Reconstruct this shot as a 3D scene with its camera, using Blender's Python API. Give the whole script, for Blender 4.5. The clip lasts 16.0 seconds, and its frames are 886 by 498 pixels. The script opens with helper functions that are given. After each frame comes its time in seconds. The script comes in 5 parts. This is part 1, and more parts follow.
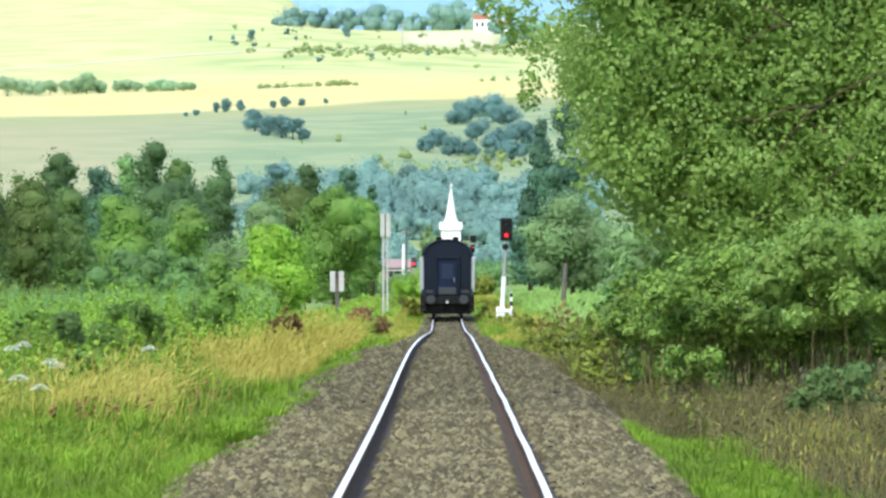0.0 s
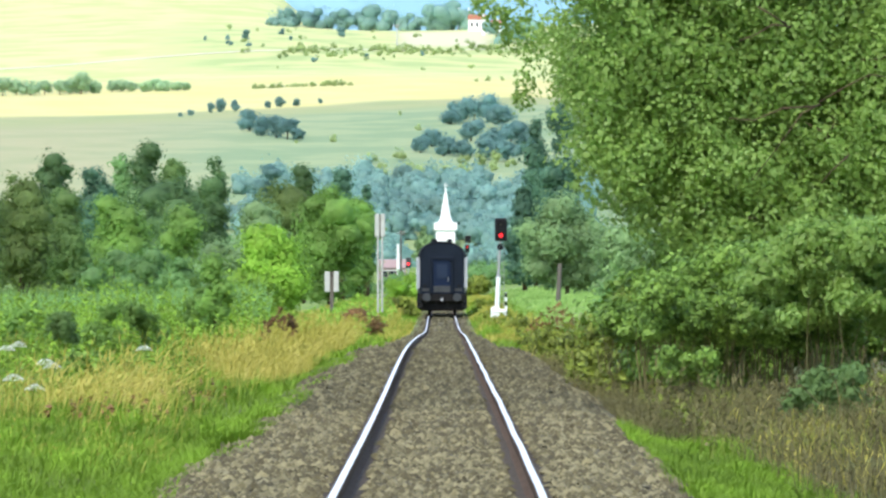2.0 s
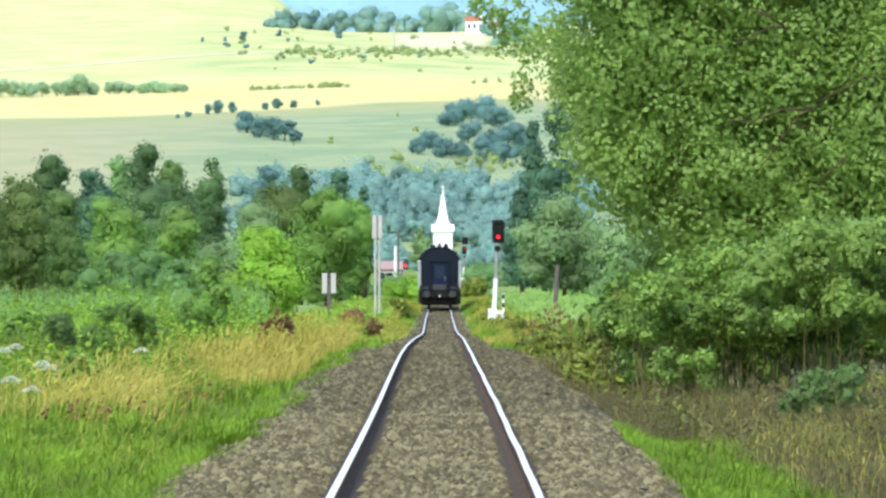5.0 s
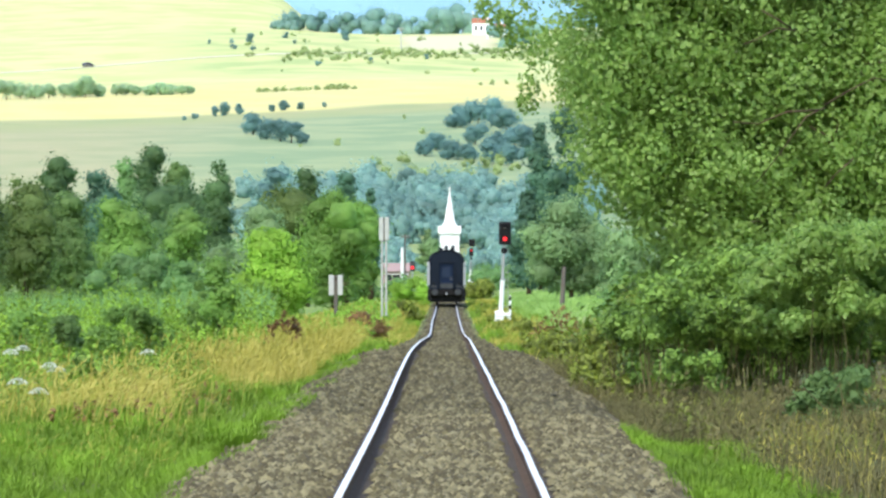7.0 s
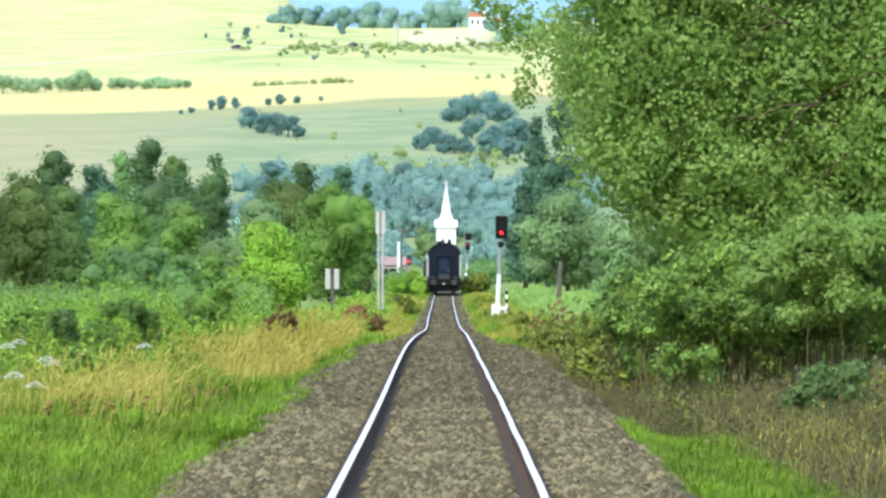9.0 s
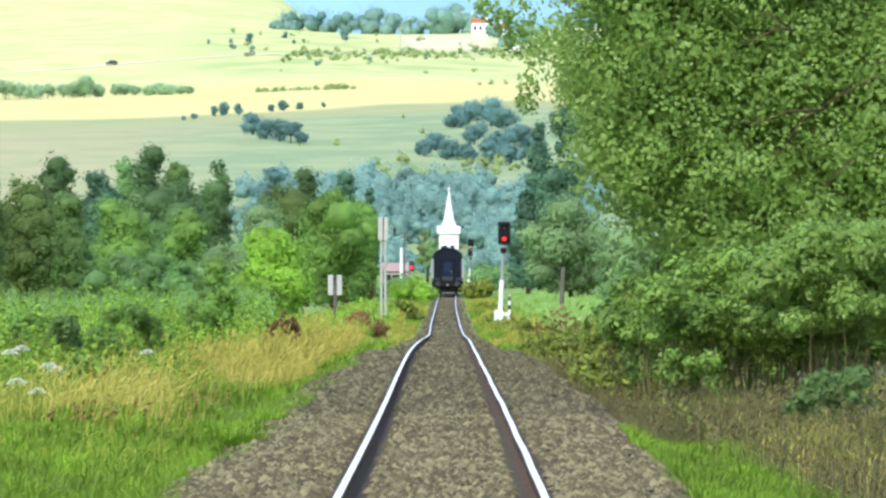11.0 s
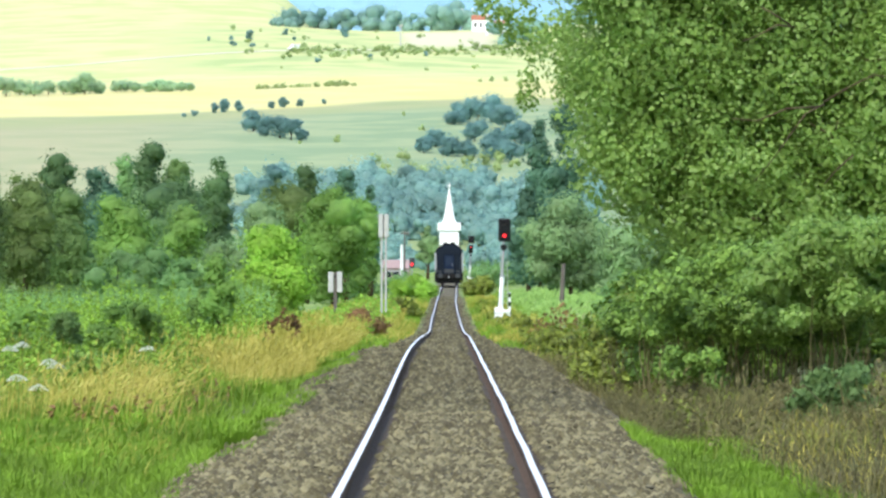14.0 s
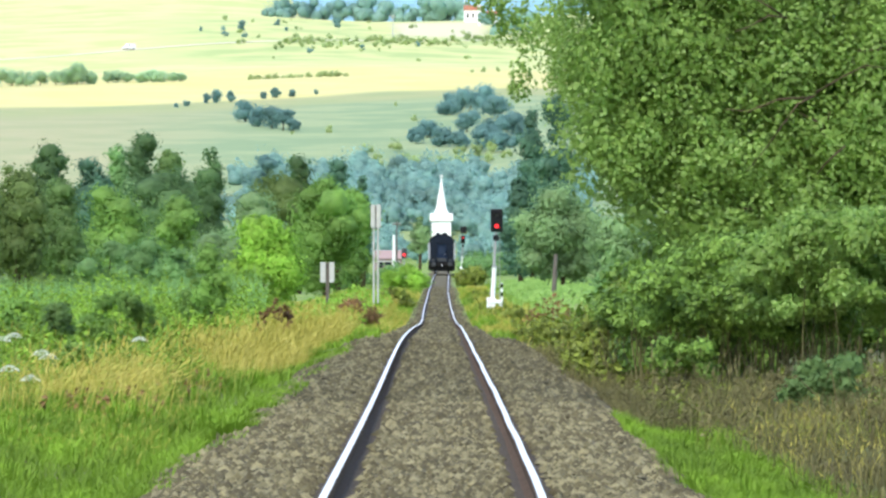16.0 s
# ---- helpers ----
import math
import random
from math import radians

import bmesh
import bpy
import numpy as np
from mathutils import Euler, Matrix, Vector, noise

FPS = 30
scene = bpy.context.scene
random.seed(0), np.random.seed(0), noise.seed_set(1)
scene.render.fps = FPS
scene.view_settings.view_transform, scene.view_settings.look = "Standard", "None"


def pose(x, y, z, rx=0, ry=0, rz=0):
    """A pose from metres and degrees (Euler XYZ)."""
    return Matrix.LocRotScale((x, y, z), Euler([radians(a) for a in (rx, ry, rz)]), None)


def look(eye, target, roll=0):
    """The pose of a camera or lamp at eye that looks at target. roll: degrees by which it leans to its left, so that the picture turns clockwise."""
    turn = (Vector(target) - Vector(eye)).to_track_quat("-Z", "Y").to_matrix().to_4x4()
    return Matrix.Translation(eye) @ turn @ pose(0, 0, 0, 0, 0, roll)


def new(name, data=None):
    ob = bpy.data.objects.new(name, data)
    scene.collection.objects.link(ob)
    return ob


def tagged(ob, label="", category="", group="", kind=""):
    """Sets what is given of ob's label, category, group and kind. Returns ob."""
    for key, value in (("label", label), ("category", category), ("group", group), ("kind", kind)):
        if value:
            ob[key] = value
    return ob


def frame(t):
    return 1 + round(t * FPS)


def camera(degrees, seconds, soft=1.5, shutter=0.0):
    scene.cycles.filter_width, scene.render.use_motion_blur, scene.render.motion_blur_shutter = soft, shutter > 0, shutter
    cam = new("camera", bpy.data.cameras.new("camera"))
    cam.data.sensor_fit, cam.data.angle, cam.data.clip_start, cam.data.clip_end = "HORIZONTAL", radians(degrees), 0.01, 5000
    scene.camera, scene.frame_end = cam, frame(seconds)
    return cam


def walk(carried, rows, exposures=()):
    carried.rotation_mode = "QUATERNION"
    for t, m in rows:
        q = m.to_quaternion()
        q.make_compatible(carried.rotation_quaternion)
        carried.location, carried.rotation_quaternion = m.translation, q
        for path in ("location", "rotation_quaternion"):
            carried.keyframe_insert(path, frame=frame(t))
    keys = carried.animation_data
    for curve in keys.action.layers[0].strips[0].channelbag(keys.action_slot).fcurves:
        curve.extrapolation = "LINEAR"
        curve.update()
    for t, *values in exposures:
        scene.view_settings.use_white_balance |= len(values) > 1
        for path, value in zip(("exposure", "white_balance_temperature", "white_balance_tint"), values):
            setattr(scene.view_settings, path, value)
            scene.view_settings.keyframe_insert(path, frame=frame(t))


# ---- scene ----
# The camera stands between the rails on a railway line and looks along it with a long lens.
cam = camera(10.5, 16.0, soft=2.6)
EYE = (0.15, 0.0, 1.535)
TURNS = [
    (0, 90.3776, 0.0980),
    (0.5, 90.3970, 0.0753),
    (1, 90.3989, 0.0684),
    (1.5, 90.3970, 0.0457),
    (2, 90.3792, 0.0343),
    (2.5, 90.4108, 0.0343),
    (3, 90.3456, 0.0148),
    (3.5, 90.3888, 0.0047),
    (4, 90.3977, -0.0441),
    (6.5, 90.4146, 0.0874),
    (7, 90.4216, 0.0824),
    (7.5, 90.4197, 0.0818),
    (8, 90.4216, 0.0889),
    (8.5, 90.4247, 0.0874),
    (9, 90.3490, 0.0413),
    (11.5, 90.4291, 0.0773),
    (12, 90.4247, 0.0766),
    (12.5, 90.4291, 0.0823),
    (13, 90.4298, 0.0772),
    (13.5, 90.4304, 0.0881),
    (14, 90.3837, 0.0773),
    (14.5, 90.3353, 0.1679),
    (15, 90.3586, 0.0200),
    (15.5, 90.3115, 0.0034),
    (16, 90.2704, -0.0160),
]
walk(cam, [(t, pose(*EYE, tilt, 0, turn)) for t, tilt, turn in TURNS])

# ---- light ----
SUN_ELEVATION, SUN_AZIMUTH = 51.0, 205.0   # compass degrees from +Y, clockwise
world = bpy.data.worlds.new("world")
scene.world = world
world.use_nodes = True
wn, wl = world.node_tree.nodes, world.node_tree.links
sky = wn.new("ShaderNodeTexSky")
sky.sky_type, sky.sun_disc = "NISHITA", False
sky.sun_elevation, sky.sun_rotation = radians(SUN_ELEVATION), radians(SUN_AZIMUTH)
sky.air_density, sky.dust_density, sky.ozone_density = 1.0, 1.3, 1.6
wl.new(sky.outputs[0], wn["Background"].inputs[0])
wn["Background"].inputs[1].default_value = 0.15
sun_data = bpy.data.lights.new("sun", "SUN")
sun_data.energy, sun_data.angle, sun_data.color = 1.3, radians(10.0), (1.0, 0.95, 0.82)
sun = new("sun", sun_data)
az, el = radians(SUN_AZIMUTH), radians(SUN_ELEVATION)
sun.matrix_world = look((math.sin(az) * math.cos(el) * 50, math.cos(az) * math.cos(el) * 50, math.sin(el) * 50), (0, 0, 0))
scene.view_settings.exposure = 1.3

rng = np.random.default_rng(7)


# ---- materials ----
def material(name, a, b, scale=8.0, rough=0.8, metal=0.0, bump=0.0, fine=60.0, glow=None, power=0.0, spec=0.5):
    """Two colours mixed by noise at two scales, with a fine relief."""
    m = bpy.data.materials.new(name)
    m.use_nodes = True
    n, l = m.node_tree.nodes, m.node_tree.links
    p = n["Principled BSDF"]
    p.inputs["Roughness"].default_value, p.inputs["Metallic"].default_value = rough, metal
    p.inputs["Specular IOR Level"].default_value = spec
    geo = n.new("ShaderNodeNewGeometry")
    big, small = n.new("ShaderNodeTexNoise"), n.new("ShaderNodeTexNoise")
    big.inputs["Scale"].default_value, small.inputs["Scale"].default_value = scale, fine
    big.inputs["Detail"].default_value = 6.0
    for t in (big, small):
        l.new(geo.outputs["Position"], t.inputs["Vector"])
    add = n.new("ShaderNodeMath")
    add.operation = "MULTIPLY_ADD"
    add.inputs[1].default_value, add.inputs[2].default_value = 0.45, 0.27
    l.new(small.outputs[0], add.inputs[0])
    mul = n.new("ShaderNodeMath")
    mul.operation = "ADD"
    l.new(big.outputs[0], mul.inputs[0])
    l.new(add.outputs[0], mul.inputs[1])
    ramp = n.new("ShaderNodeValToRGB")
    ramp.color_ramp.elements[0].position = 0.3
    ramp.color_ramp.elements[1].position = 0.7
    half = n.new("ShaderNodeMath")
    half.operation = "MULTIPLY"
    half.inputs[1].default_value = 0.5
    l.new(mul.outputs[0], half.inputs[0])
    l.new(half.outputs[0], ramp.inputs[0])
    ramp.color_ramp.elements[0].color, ramp.color_ramp.elements[1].color = (*a, 1), (*b, 1)
    l.new(ramp.outputs[0], p.inputs["Base Color"])
    if bump:
        bp = n.new("ShaderNodeBump")
        bp.inputs["Strength"].default_value, bp.inputs["Distance"].default_value = bump, 0.02
        l.new(small.outputs[0], bp.inputs["Height"])
        l.new(bp.outputs[0], p.inputs["Normal"])
    if glow:
        p.inputs["Emission Color"].default_value, p.inputs["Emission Strength"].default_value = (*glow, 1), power
    return m


def foliage(name, dark, mid, light, patch=0.6, through_light=0.3, rough=0.55, vary=0.5, along=1.0):
    """Leaves: each one its own shade, with drifts of shade over the crown and some light let through."""
    m = bpy.data.materials.new(name)
    m.use_nodes = True
    n, l = m.node_tree.nodes, m.node_tree.links
    p, out = n["Principled BSDF"], n["Material Output"]
    p.inputs["Roughness"].default_value = rough
    p.inputs["Specular IOR Level"].default_value = 0.35
    geo = n.new("ShaderNodeNewGeometry")
    drift = n.new("ShaderNodeTexNoise")
    drift.inputs["Scale"].default_value, drift.inputs["Detail"].default_value = patch, 3.0
    drawn = n.new("ShaderNodeVectorMath")
    drawn.operation = "MULTIPLY"
    drawn.inputs[1].default_value = (1.0, along, 1.0)
    l.new(geo.outputs["Position"], drawn.inputs[0])
    l.new(drawn.outputs[0], drift.inputs["Vector"])
    mix = n.new("ShaderNodeMath")
    mix.operation = "MULTIPLY_ADD"
    mix.inputs[1].default_value = vary
    l.new(geo.outputs["Random Per Island"], mix.inputs[0])
    shift = n.new("ShaderNodeMath")
    shift.operation = "MULTIPLY_ADD"
    shift.inputs[1].default_value, shift.inputs[2].default_value = 1.3, -0.15 - vary * 0.5
    l.new(drift.outputs[0], shift.inputs[0])
    l.new(shift.outputs[0], mix.inputs[2])
    ramp = n.new("ShaderNodeValToRGB")
    e = ramp.color_ramp.elements
    e[0].position, e[1].position = 0.15, 0.9
    e[0].color, e[1].color = (*dark, 1), (*light, 1)
    e.new(0.5).color = (*mid, 1)
    l.new(mix.outputs[0], ramp.inputs[0])
    l.new(ramp.outputs[0], p.inputs["Base Color"])
    tr, ms = n.new("ShaderNodeBsdfTranslucent"), n.new("ShaderNodeMixShader")
    l.new(ramp.outputs[0], tr.inputs[0])
    ms.inputs[0].default_value = through_light
    l.new(p.outputs[0], ms.inputs[1])
    l.new(tr.outputs[0], ms.inputs[2])
    l.new(ms.outputs[0], out.inputs[0])
    return m


POPLAR = foliage("poplar_leaf", (0.215, 0.325, 0.075), (0.290, 0.445, 0.100), (0.420, 0.610, 0.190), 1.3, 0.55, 0.42, 0.32)
BRAMBLE = foliage("bramble_leaf", (0.058, 0.112, 0.016), (0.155, 0.272, 0.038), (0.280, 0.450, 0.080), 0.9, 0.25)
OLIVE = foliage("olive_leaf", (0.092, 0.115, 0.015), (0.185, 0.230, 0.030), (0.315, 0.391, 0.051), 0.9)
OAK = foliage("oak_leaf", (0.090, 0.150, 0.045), (0.150, 0.250, 0.075), (0.240, 0.400, 0.120), 0.3, 0.48, 0.65, 0.12)
DARK_OAK = foliage("dark_oak_leaf", (0.059, 0.109, 0.040), (0.098, 0.182, 0.066), (0.157, 0.291, 0.106), 0.3, 0.48, 0.65, 0.12)
OLD_OAK = foliage("olive_oak_leaf", (0.087, 0.129, 0.036), (0.145, 0.215, 0.060), (0.232, 0.344, 0.096), 0.35, 0.48, 0.65, 0.12)
ASH = foliage("ash_leaf", (0.123, 0.216, 0.047), (0.205, 0.360, 0.078), (0.328, 0.576, 0.125), 0.3, 0.48, 0.65, 0.12)
LIME = foliage("lime_leaf", (0.171, 0.285, 0.039), (0.285, 0.475, 0.065), (0.456, 0.760, 0.104), 0.4, 0.48, 0.65, 0.12)
WILLOW = foliage("willow_leaf", (0.150, 0.231, 0.099), (0.250, 0.385, 0.165), (0.400, 0.616, 0.264), 0.4, 0.48, 0.65, 0.12)
SALLOW = foliage("sallow_leaf", (0.114, 0.207, 0.072), (0.190, 0.345, 0.120), (0.304, 0.552, 0.192), 0.6, 0.48, 0.65, 0.12)
PINE = foliage("dark_tree_leaf", (0.065, 0.133, 0.081), (0.108, 0.222, 0.135), (0.173, 0.355, 0.216), 0.4, 0.48, 0.65, 0.12)
# WOODS to CREST carry distance haze in the leaf colour, bluer and paler
WOODS = foliage("hazed_wood_leaf", (0.185, 0.302, 0.263), (0.285, 0.465, 0.405), (0.399, 0.651, 0.567), 0.1, 0.55, 0.7, 0.08)
HEDGE = foliage("hazed_hill_leaf", (0.130, 0.238, 0.220), (0.185, 0.340, 0.315), (0.259, 0.476, 0.441), 0.05, 0.55, 0.7, 0.08)
HEDGEROW = foliage("hazed_hedgerow_leaf", (0.315, 0.450, 0.270), (0.420, 0.600, 0.360), (0.546, 0.780, 0.468), 0.05, 0.55, 0.7, 0.08)
CREST = foliage("hazed_crest_leaf", (0.230, 0.400, 0.360), (0.310, 0.510, 0.430), (0.420, 0.640, 0.520), 0.05, 0.55, 0.7, 0.08)
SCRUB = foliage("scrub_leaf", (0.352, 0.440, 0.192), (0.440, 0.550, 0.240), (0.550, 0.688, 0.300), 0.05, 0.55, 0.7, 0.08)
GRASS = foliage("green_grass", (0.099, 0.169, 0.012), (0.165, 0.282, 0.020), (0.281, 0.479, 0.034), 1.5, 0.35, 0.6, 0.3, along=0.15)
MEADOW = foliage("mown_meadow", (0.230, 0.380, 0.090), (0.320, 0.500, 0.130), (0.420, 0.600, 0.190), 0.6, 0.4, 0.7, 0.25, along=0.15)
STRAW = foliage("dry_grass", (0.262, 0.245, 0.034), (0.440, 0.385, 0.066), (0.640, 0.560, 0.140), 0.7, 0.35, along=0.15)
RUST = foliage("dead_weed", (0.135, 0.075, 0.028), (0.225, 0.125, 0.046), (0.338, 0.188, 0.069), 0.9, 0.25)
WEED = foliage("weed_leaf", (0.116, 0.195, 0.020), (0.210, 0.355, 0.036), (0.336, 0.568, 0.058), 0.7, 0.3, along=0.15)
REED = foliage("reed_leaf", (0.120, 0.216, 0.063), (0.200, 0.360, 0.105), (0.300, 0.540, 0.158), 0.4, 0.35)
TWIG = foliage("dry_twig", (0.059, 0.054, 0.019), (0.118, 0.108, 0.038), (0.212, 0.194, 0.068), 0.9, 0.1, 0.8, along=0.15)
UMBEL = foliage("umbel_flower", (0.6, 0.65, 0.5), (0.78, 0.8, 0.7), (0.85, 0.86, 0.8), 2.0, 0.3)
BARK = material("bark", (0.045, 0.026, 0.012), (0.11, 0.068, 0.034), 3, 0.9, 0, 0.6, 25)
STONE = foliage("ballast_stone", (0.068, 0.057, 0.027), (0.116, 0.100, 0.047), (0.250, 0.222, 0.115), 5.0, 0.0, 0.9, 0.85)
# darker stone for the ballast from 62 m on
STONE_FAR = foliage("far_ballast_stone", (0.050, 0.044, 0.020), (0.088, 0.077, 0.036), (0.185, 0.165, 0.085), 5.0, 0.0, 0.9, 0.85)
BED = material("ballast_bed", (0.070, 0.058, 0.027), (0.150, 0.126, 0.062), 1.2, 0.95, 0, 1.0, 30)
STAINED = material("rust_stained_ballast", (0.030, 0.022, 0.014), (0.075, 0.055, 0.033), 1.5, 0.95, 0, 1.0, 30)
SLEEPER = material("sleeper", (0.115, 0.094, 0.068), (0.202, 0.173, 0.130), 2.0, 0.9, 0, 0.4, 40)
RAIL_SIDE = material("rusty_rail", (0.050, 0.032, 0.020), (0.110, 0.070, 0.045), 4, 0.85, 0, 0.3, 60, spec=0.12)
# near-white colour stands in for bright sky and hill reflected in the steel
RAIL_TOP = material("worn_rail_head_sky_shine", (0.84, 0.84, 0.83), (0.93, 0.93, 0.92), 5, 0.34, 0.2, 0.0, 60)
NAVY = material("navy_paint", (0.005, 0.0085, 0.016), (0.010, 0.015, 0.026), 1.2, 0.5, 0, 0.1, 20, spec=0.12)
NAVY_DEEP = material("dark_blue_door", (0.006, 0.012, 0.031), (0.010, 0.019, 0.046), 2.0, 0.4, 0, 0.0, 20, spec=0.12)
ROOF = material("sooty_roof", (0.005, 0.006, 0.010), (0.012, 0.014, 0.019), 1.5, 0.75, 0, 0.2, 20, spec=0.12)
UNDER = material("grimy_underframe", (0.008, 0.008, 0.009), (0.022, 0.021, 0.02), 3, 0.85, 0, 0.3, 30, spec=0.12)
GREY = material("grey_panel", (0.036, 0.040, 0.043), (0.061, 0.065, 0.068), 3, 0.6, spec=0.12)
SILVER = material("pale_door_panel", (0.432, 0.446, 0.468), (0.518, 0.533, 0.547), 3, 0.4)
WHITE = material("white_paint", (0.72, 0.73, 0.71), (0.82, 0.82, 0.80), 3, 0.6, 0, 0.1, 30)
CHURCH = material("limewashed_tower", (0.84, 0.84, 0.80), (0.88, 0.88, 0.85), 0.5, 0.8)
CONCRETE = material("pale_concrete", (0.360, 0.360, 0.331), (0.490, 0.490, 0.454), 4, 0.9, 0, 0.3, 40)
MAST = material("galvanised_mast", (0.259, 0.266, 0.266), (0.360, 0.367, 0.360), 4, 0.55, 0.3)
BLACK = material("black_enamel", (0.006, 0.006, 0.007), (0.016, 0.016, 0.017), 5, 0.45, spec=0.12)
RED_LIGHT = material("red_signal_lens", (0.5, 0.01, 0.01), (0.6, 0.012, 0.012), 9, 0.3, 0, 0, 30, (1.0, 0.02, 0.03), 0.8)
LENS = material("dark_lens", (0.01, 0.01, 0.012), (0.02, 0.02, 0.022), 9, 0.2)
WOOD = material("weathered_wood", (0.072, 0.061, 0.050), (0.144, 0.126, 0.104), 3, 0.9, 0, 0.4, 40)
TILE = material("clay_tile", (0.302, 0.108, 0.058), (0.403, 0.173, 0.094), 2, 0.85)
PINK = material("rendered_wall", (0.30, 0.21, 0.20), (0.36, 0.26, 0.24), 1, 0.85)
ROAD = material("pale_road", (0.576, 0.533, 0.360), (0.619, 0.590, 0.418), 0.3, 0.9)
CAR_DARK = material("dark_car_paint", (0.05, 0.05, 0.07), (0.08, 0.08, 0.10), 2, 0.35)
CAR_SILVER = material("silver_car_paint", (0.45, 0.42, 0.45), (0.55, 0.5, 0.52), 2, 0.35)
GLASS = material("car_glass", (0.02, 0.025, 0.03), (0.03, 0.035, 0.04), 2, 0.1)
DOOR_GLASS = material("dim_door_glass", (0.012, 0.02, 0.04), (0.018, 0.03, 0.058), 2, 0.5, spec=0.15)
TYRE = material("tyre", (0.01, 0.01, 0.01), (0.025, 0.025, 0.025), 6, 0.9)
HAZE = material("far_ridge_haze_glow", (0.10, 0.2, 0.3), (0.14, 0.26, 0.36), 0.004, 1.0, 0, 0, 0.02, (0.42, 0.72, 1.0), 0.22)


# -- terrain --
LINE_Y = np.array([-200, 30, 60, 80, 100, 110, 123, 146, 165, 181, 200, 218, 236, 262, 315, 365, 412, 442, 485, 514, 600, 700, 900, 5200.0])
LINE_Z = np.array([-0.01, -0.01, 0, 0.02, 0.02, 0.005, -0.045, -0.17, -0.31, -0.45, -0.60, -0.68, -0.65, -0.51, -0.38, -0.12, 0.22, 0.58, 1.02, 1.27, 1.8, 2.3, 3.0, 3.0])
BEND_Y = np.array([-200, 55, 76, 100, 125, 146, 180, 215, 262, 373, 440, 516, 600, 900.0])
BEND_X = np.array([0.09, 0.09, 0.045, 0.0, -0.01, 0.02, 0.04, 0.02, -0.07, -0.12, 0.0, 0.16, 0.28, 0.4])
_fy = np.arange(-200, 5200, 2.0)
_fz = np.convolve(np.pad(np.interp(_fy, LINE_Y, LINE_Z), 4, mode="edge"), np.ones(9) / 9, "valid")
_fx = np.convolve(np.pad(np.interp(_fy, BEND_Y, BEND_X), 6, mode="edge"), np.ones(13) / 13, "valid")
HILL_Y = np.array([500, 600, 800, 950, 1180, 1420, 1600, 1680, 1900, 2100, 2250, 2500, 4950.0])
HILL_L = np.array([0.5, 1.9, 5, 22, 41.6, 58, 72.8, 81.3, 103, 126, 145, 150, 120.0])
HILL_R = np.array([0.5, 1.9, 5, 22, 41.6, 58, 72.8, 81.3, 102, 104, 98, 90, 60.0])
_hy = np.arange(400, 5000, 10.0)
_hl = np.convolve(np.pad(np.interp(_hy, HILL_Y, HILL_L), 4, mode="edge"), np.ones(9) / 9, "valid")
_hr = np.convolve(np.pad(np.interp(_hy, HILL_Y, HILL_R), 2, mode="edge"), np.ones(5) / 5, "valid")


def step(a, b, v):
    t = np.clip((v - a) / (b - a), 0, 1)
    return t * t * (3 - 2 * t)


def line_z(y):
    """Height of the rail tops along the line."""
    return np.interp(y, _fy, _fz)


def line_x(y):
    """Sideways drift of the old track from a straight line."""
    return np.interp(y, _fy, _fx)


def gz(x, y):
    """Height of the ground."""
    x, y = np.asarray(x, float), np.asarray(y, float)
    a = np.abs(x)
    near = line_z(y) - 0.19 - 0.26 * step(1.75, 2.9, a)
    near = near + 0.22 * np.exp(-((x + 4.3) / 1.1) ** 2) * (1 - step(60, 110, y))
    near = near - 0.25 * step(5, 9, -x) + 0.25 * step(3.5, 7, x)
    near = near + 0.03 * np.sin(x * 2.1 + y * 0.7) * step(2.6, 3.6, a) + 0.03 * np.sin(y * 0.9 - x * 1.3) * step(2.6, 3.6, a)
    # the banks rise a little beyond the first stretch
    swell = step(130, 190, y) * (1 - step(350, 440, y))
    near = near + 0.75 * swell * step(2.9, 4.6, x)
    near = near + 0.62 * swell * (step(1.7, 3.0, -x) * (1 - step(6, 9, -x)) + step(1.5, 2.55, x) * 1.3)
    left = 1 - step(-84, -26, x * 2000 / np.maximum(y, 1))
    hill = np.interp(y, _hy, _hl) * left + np.interp(y, _hy, _hr) * (1 - left)
    hill = hill + step(1000, 1400, y) * (1.3 * np.sin(x * 0.031 + y * 0.006) + 0.9 * np.sin(x * 0.013 - y * 0.017 + 1.0))
    f = step(560, 800, y)
    return near * (1 - f) + hill * f
# -- end terrain --


# ---- builders ----
def mesh_of(name, verts, faces, mats, index=None, smooth=False):
    me = bpy.data.meshes.new(name)
    me.from_pydata([tuple(v) for v in verts], [], [tuple(f) for f in faces])
    for m in (mats if isinstance(mats, (list, tuple)) else [mats]):
        me.materials.append(m)
    if index is not None:
        me.polygons.foreach_set("material_index", np.asarray(index, np.int32))
    if smooth:
        me.polygons.foreach_set("use_smooth", np.ones(len(me.polygons), bool))
    me.update()
    return me


def tri_mesh(name, verts, tris, mat):
    """A mesh from arrays of points and triangles, for what comes in thousands."""
    me = bpy.data.meshes.new(name)
    v, t = np.asarray(verts, np.float32).reshape(-1, 3), np.asarray(tris, np.int32).reshape(-1, 3)
    me.vertices.add(len(v))
    me.vertices.foreach_set("co", v.ravel())
    me.loops.add(t.size)
    me.loops.foreach_set("vertex_index", t.ravel())
    me.polygons.add(len(t))
    me.polygons.foreach_set("loop_start", np.arange(0, t.size, 3, dtype=np.int32))
    me.update(calc_edges=True)
    me.materials.append(mat)
    return me


def under(ob, parent, label=""):
    if parent is not None:
        ob.parent = parent
    return tagged(ob, label)


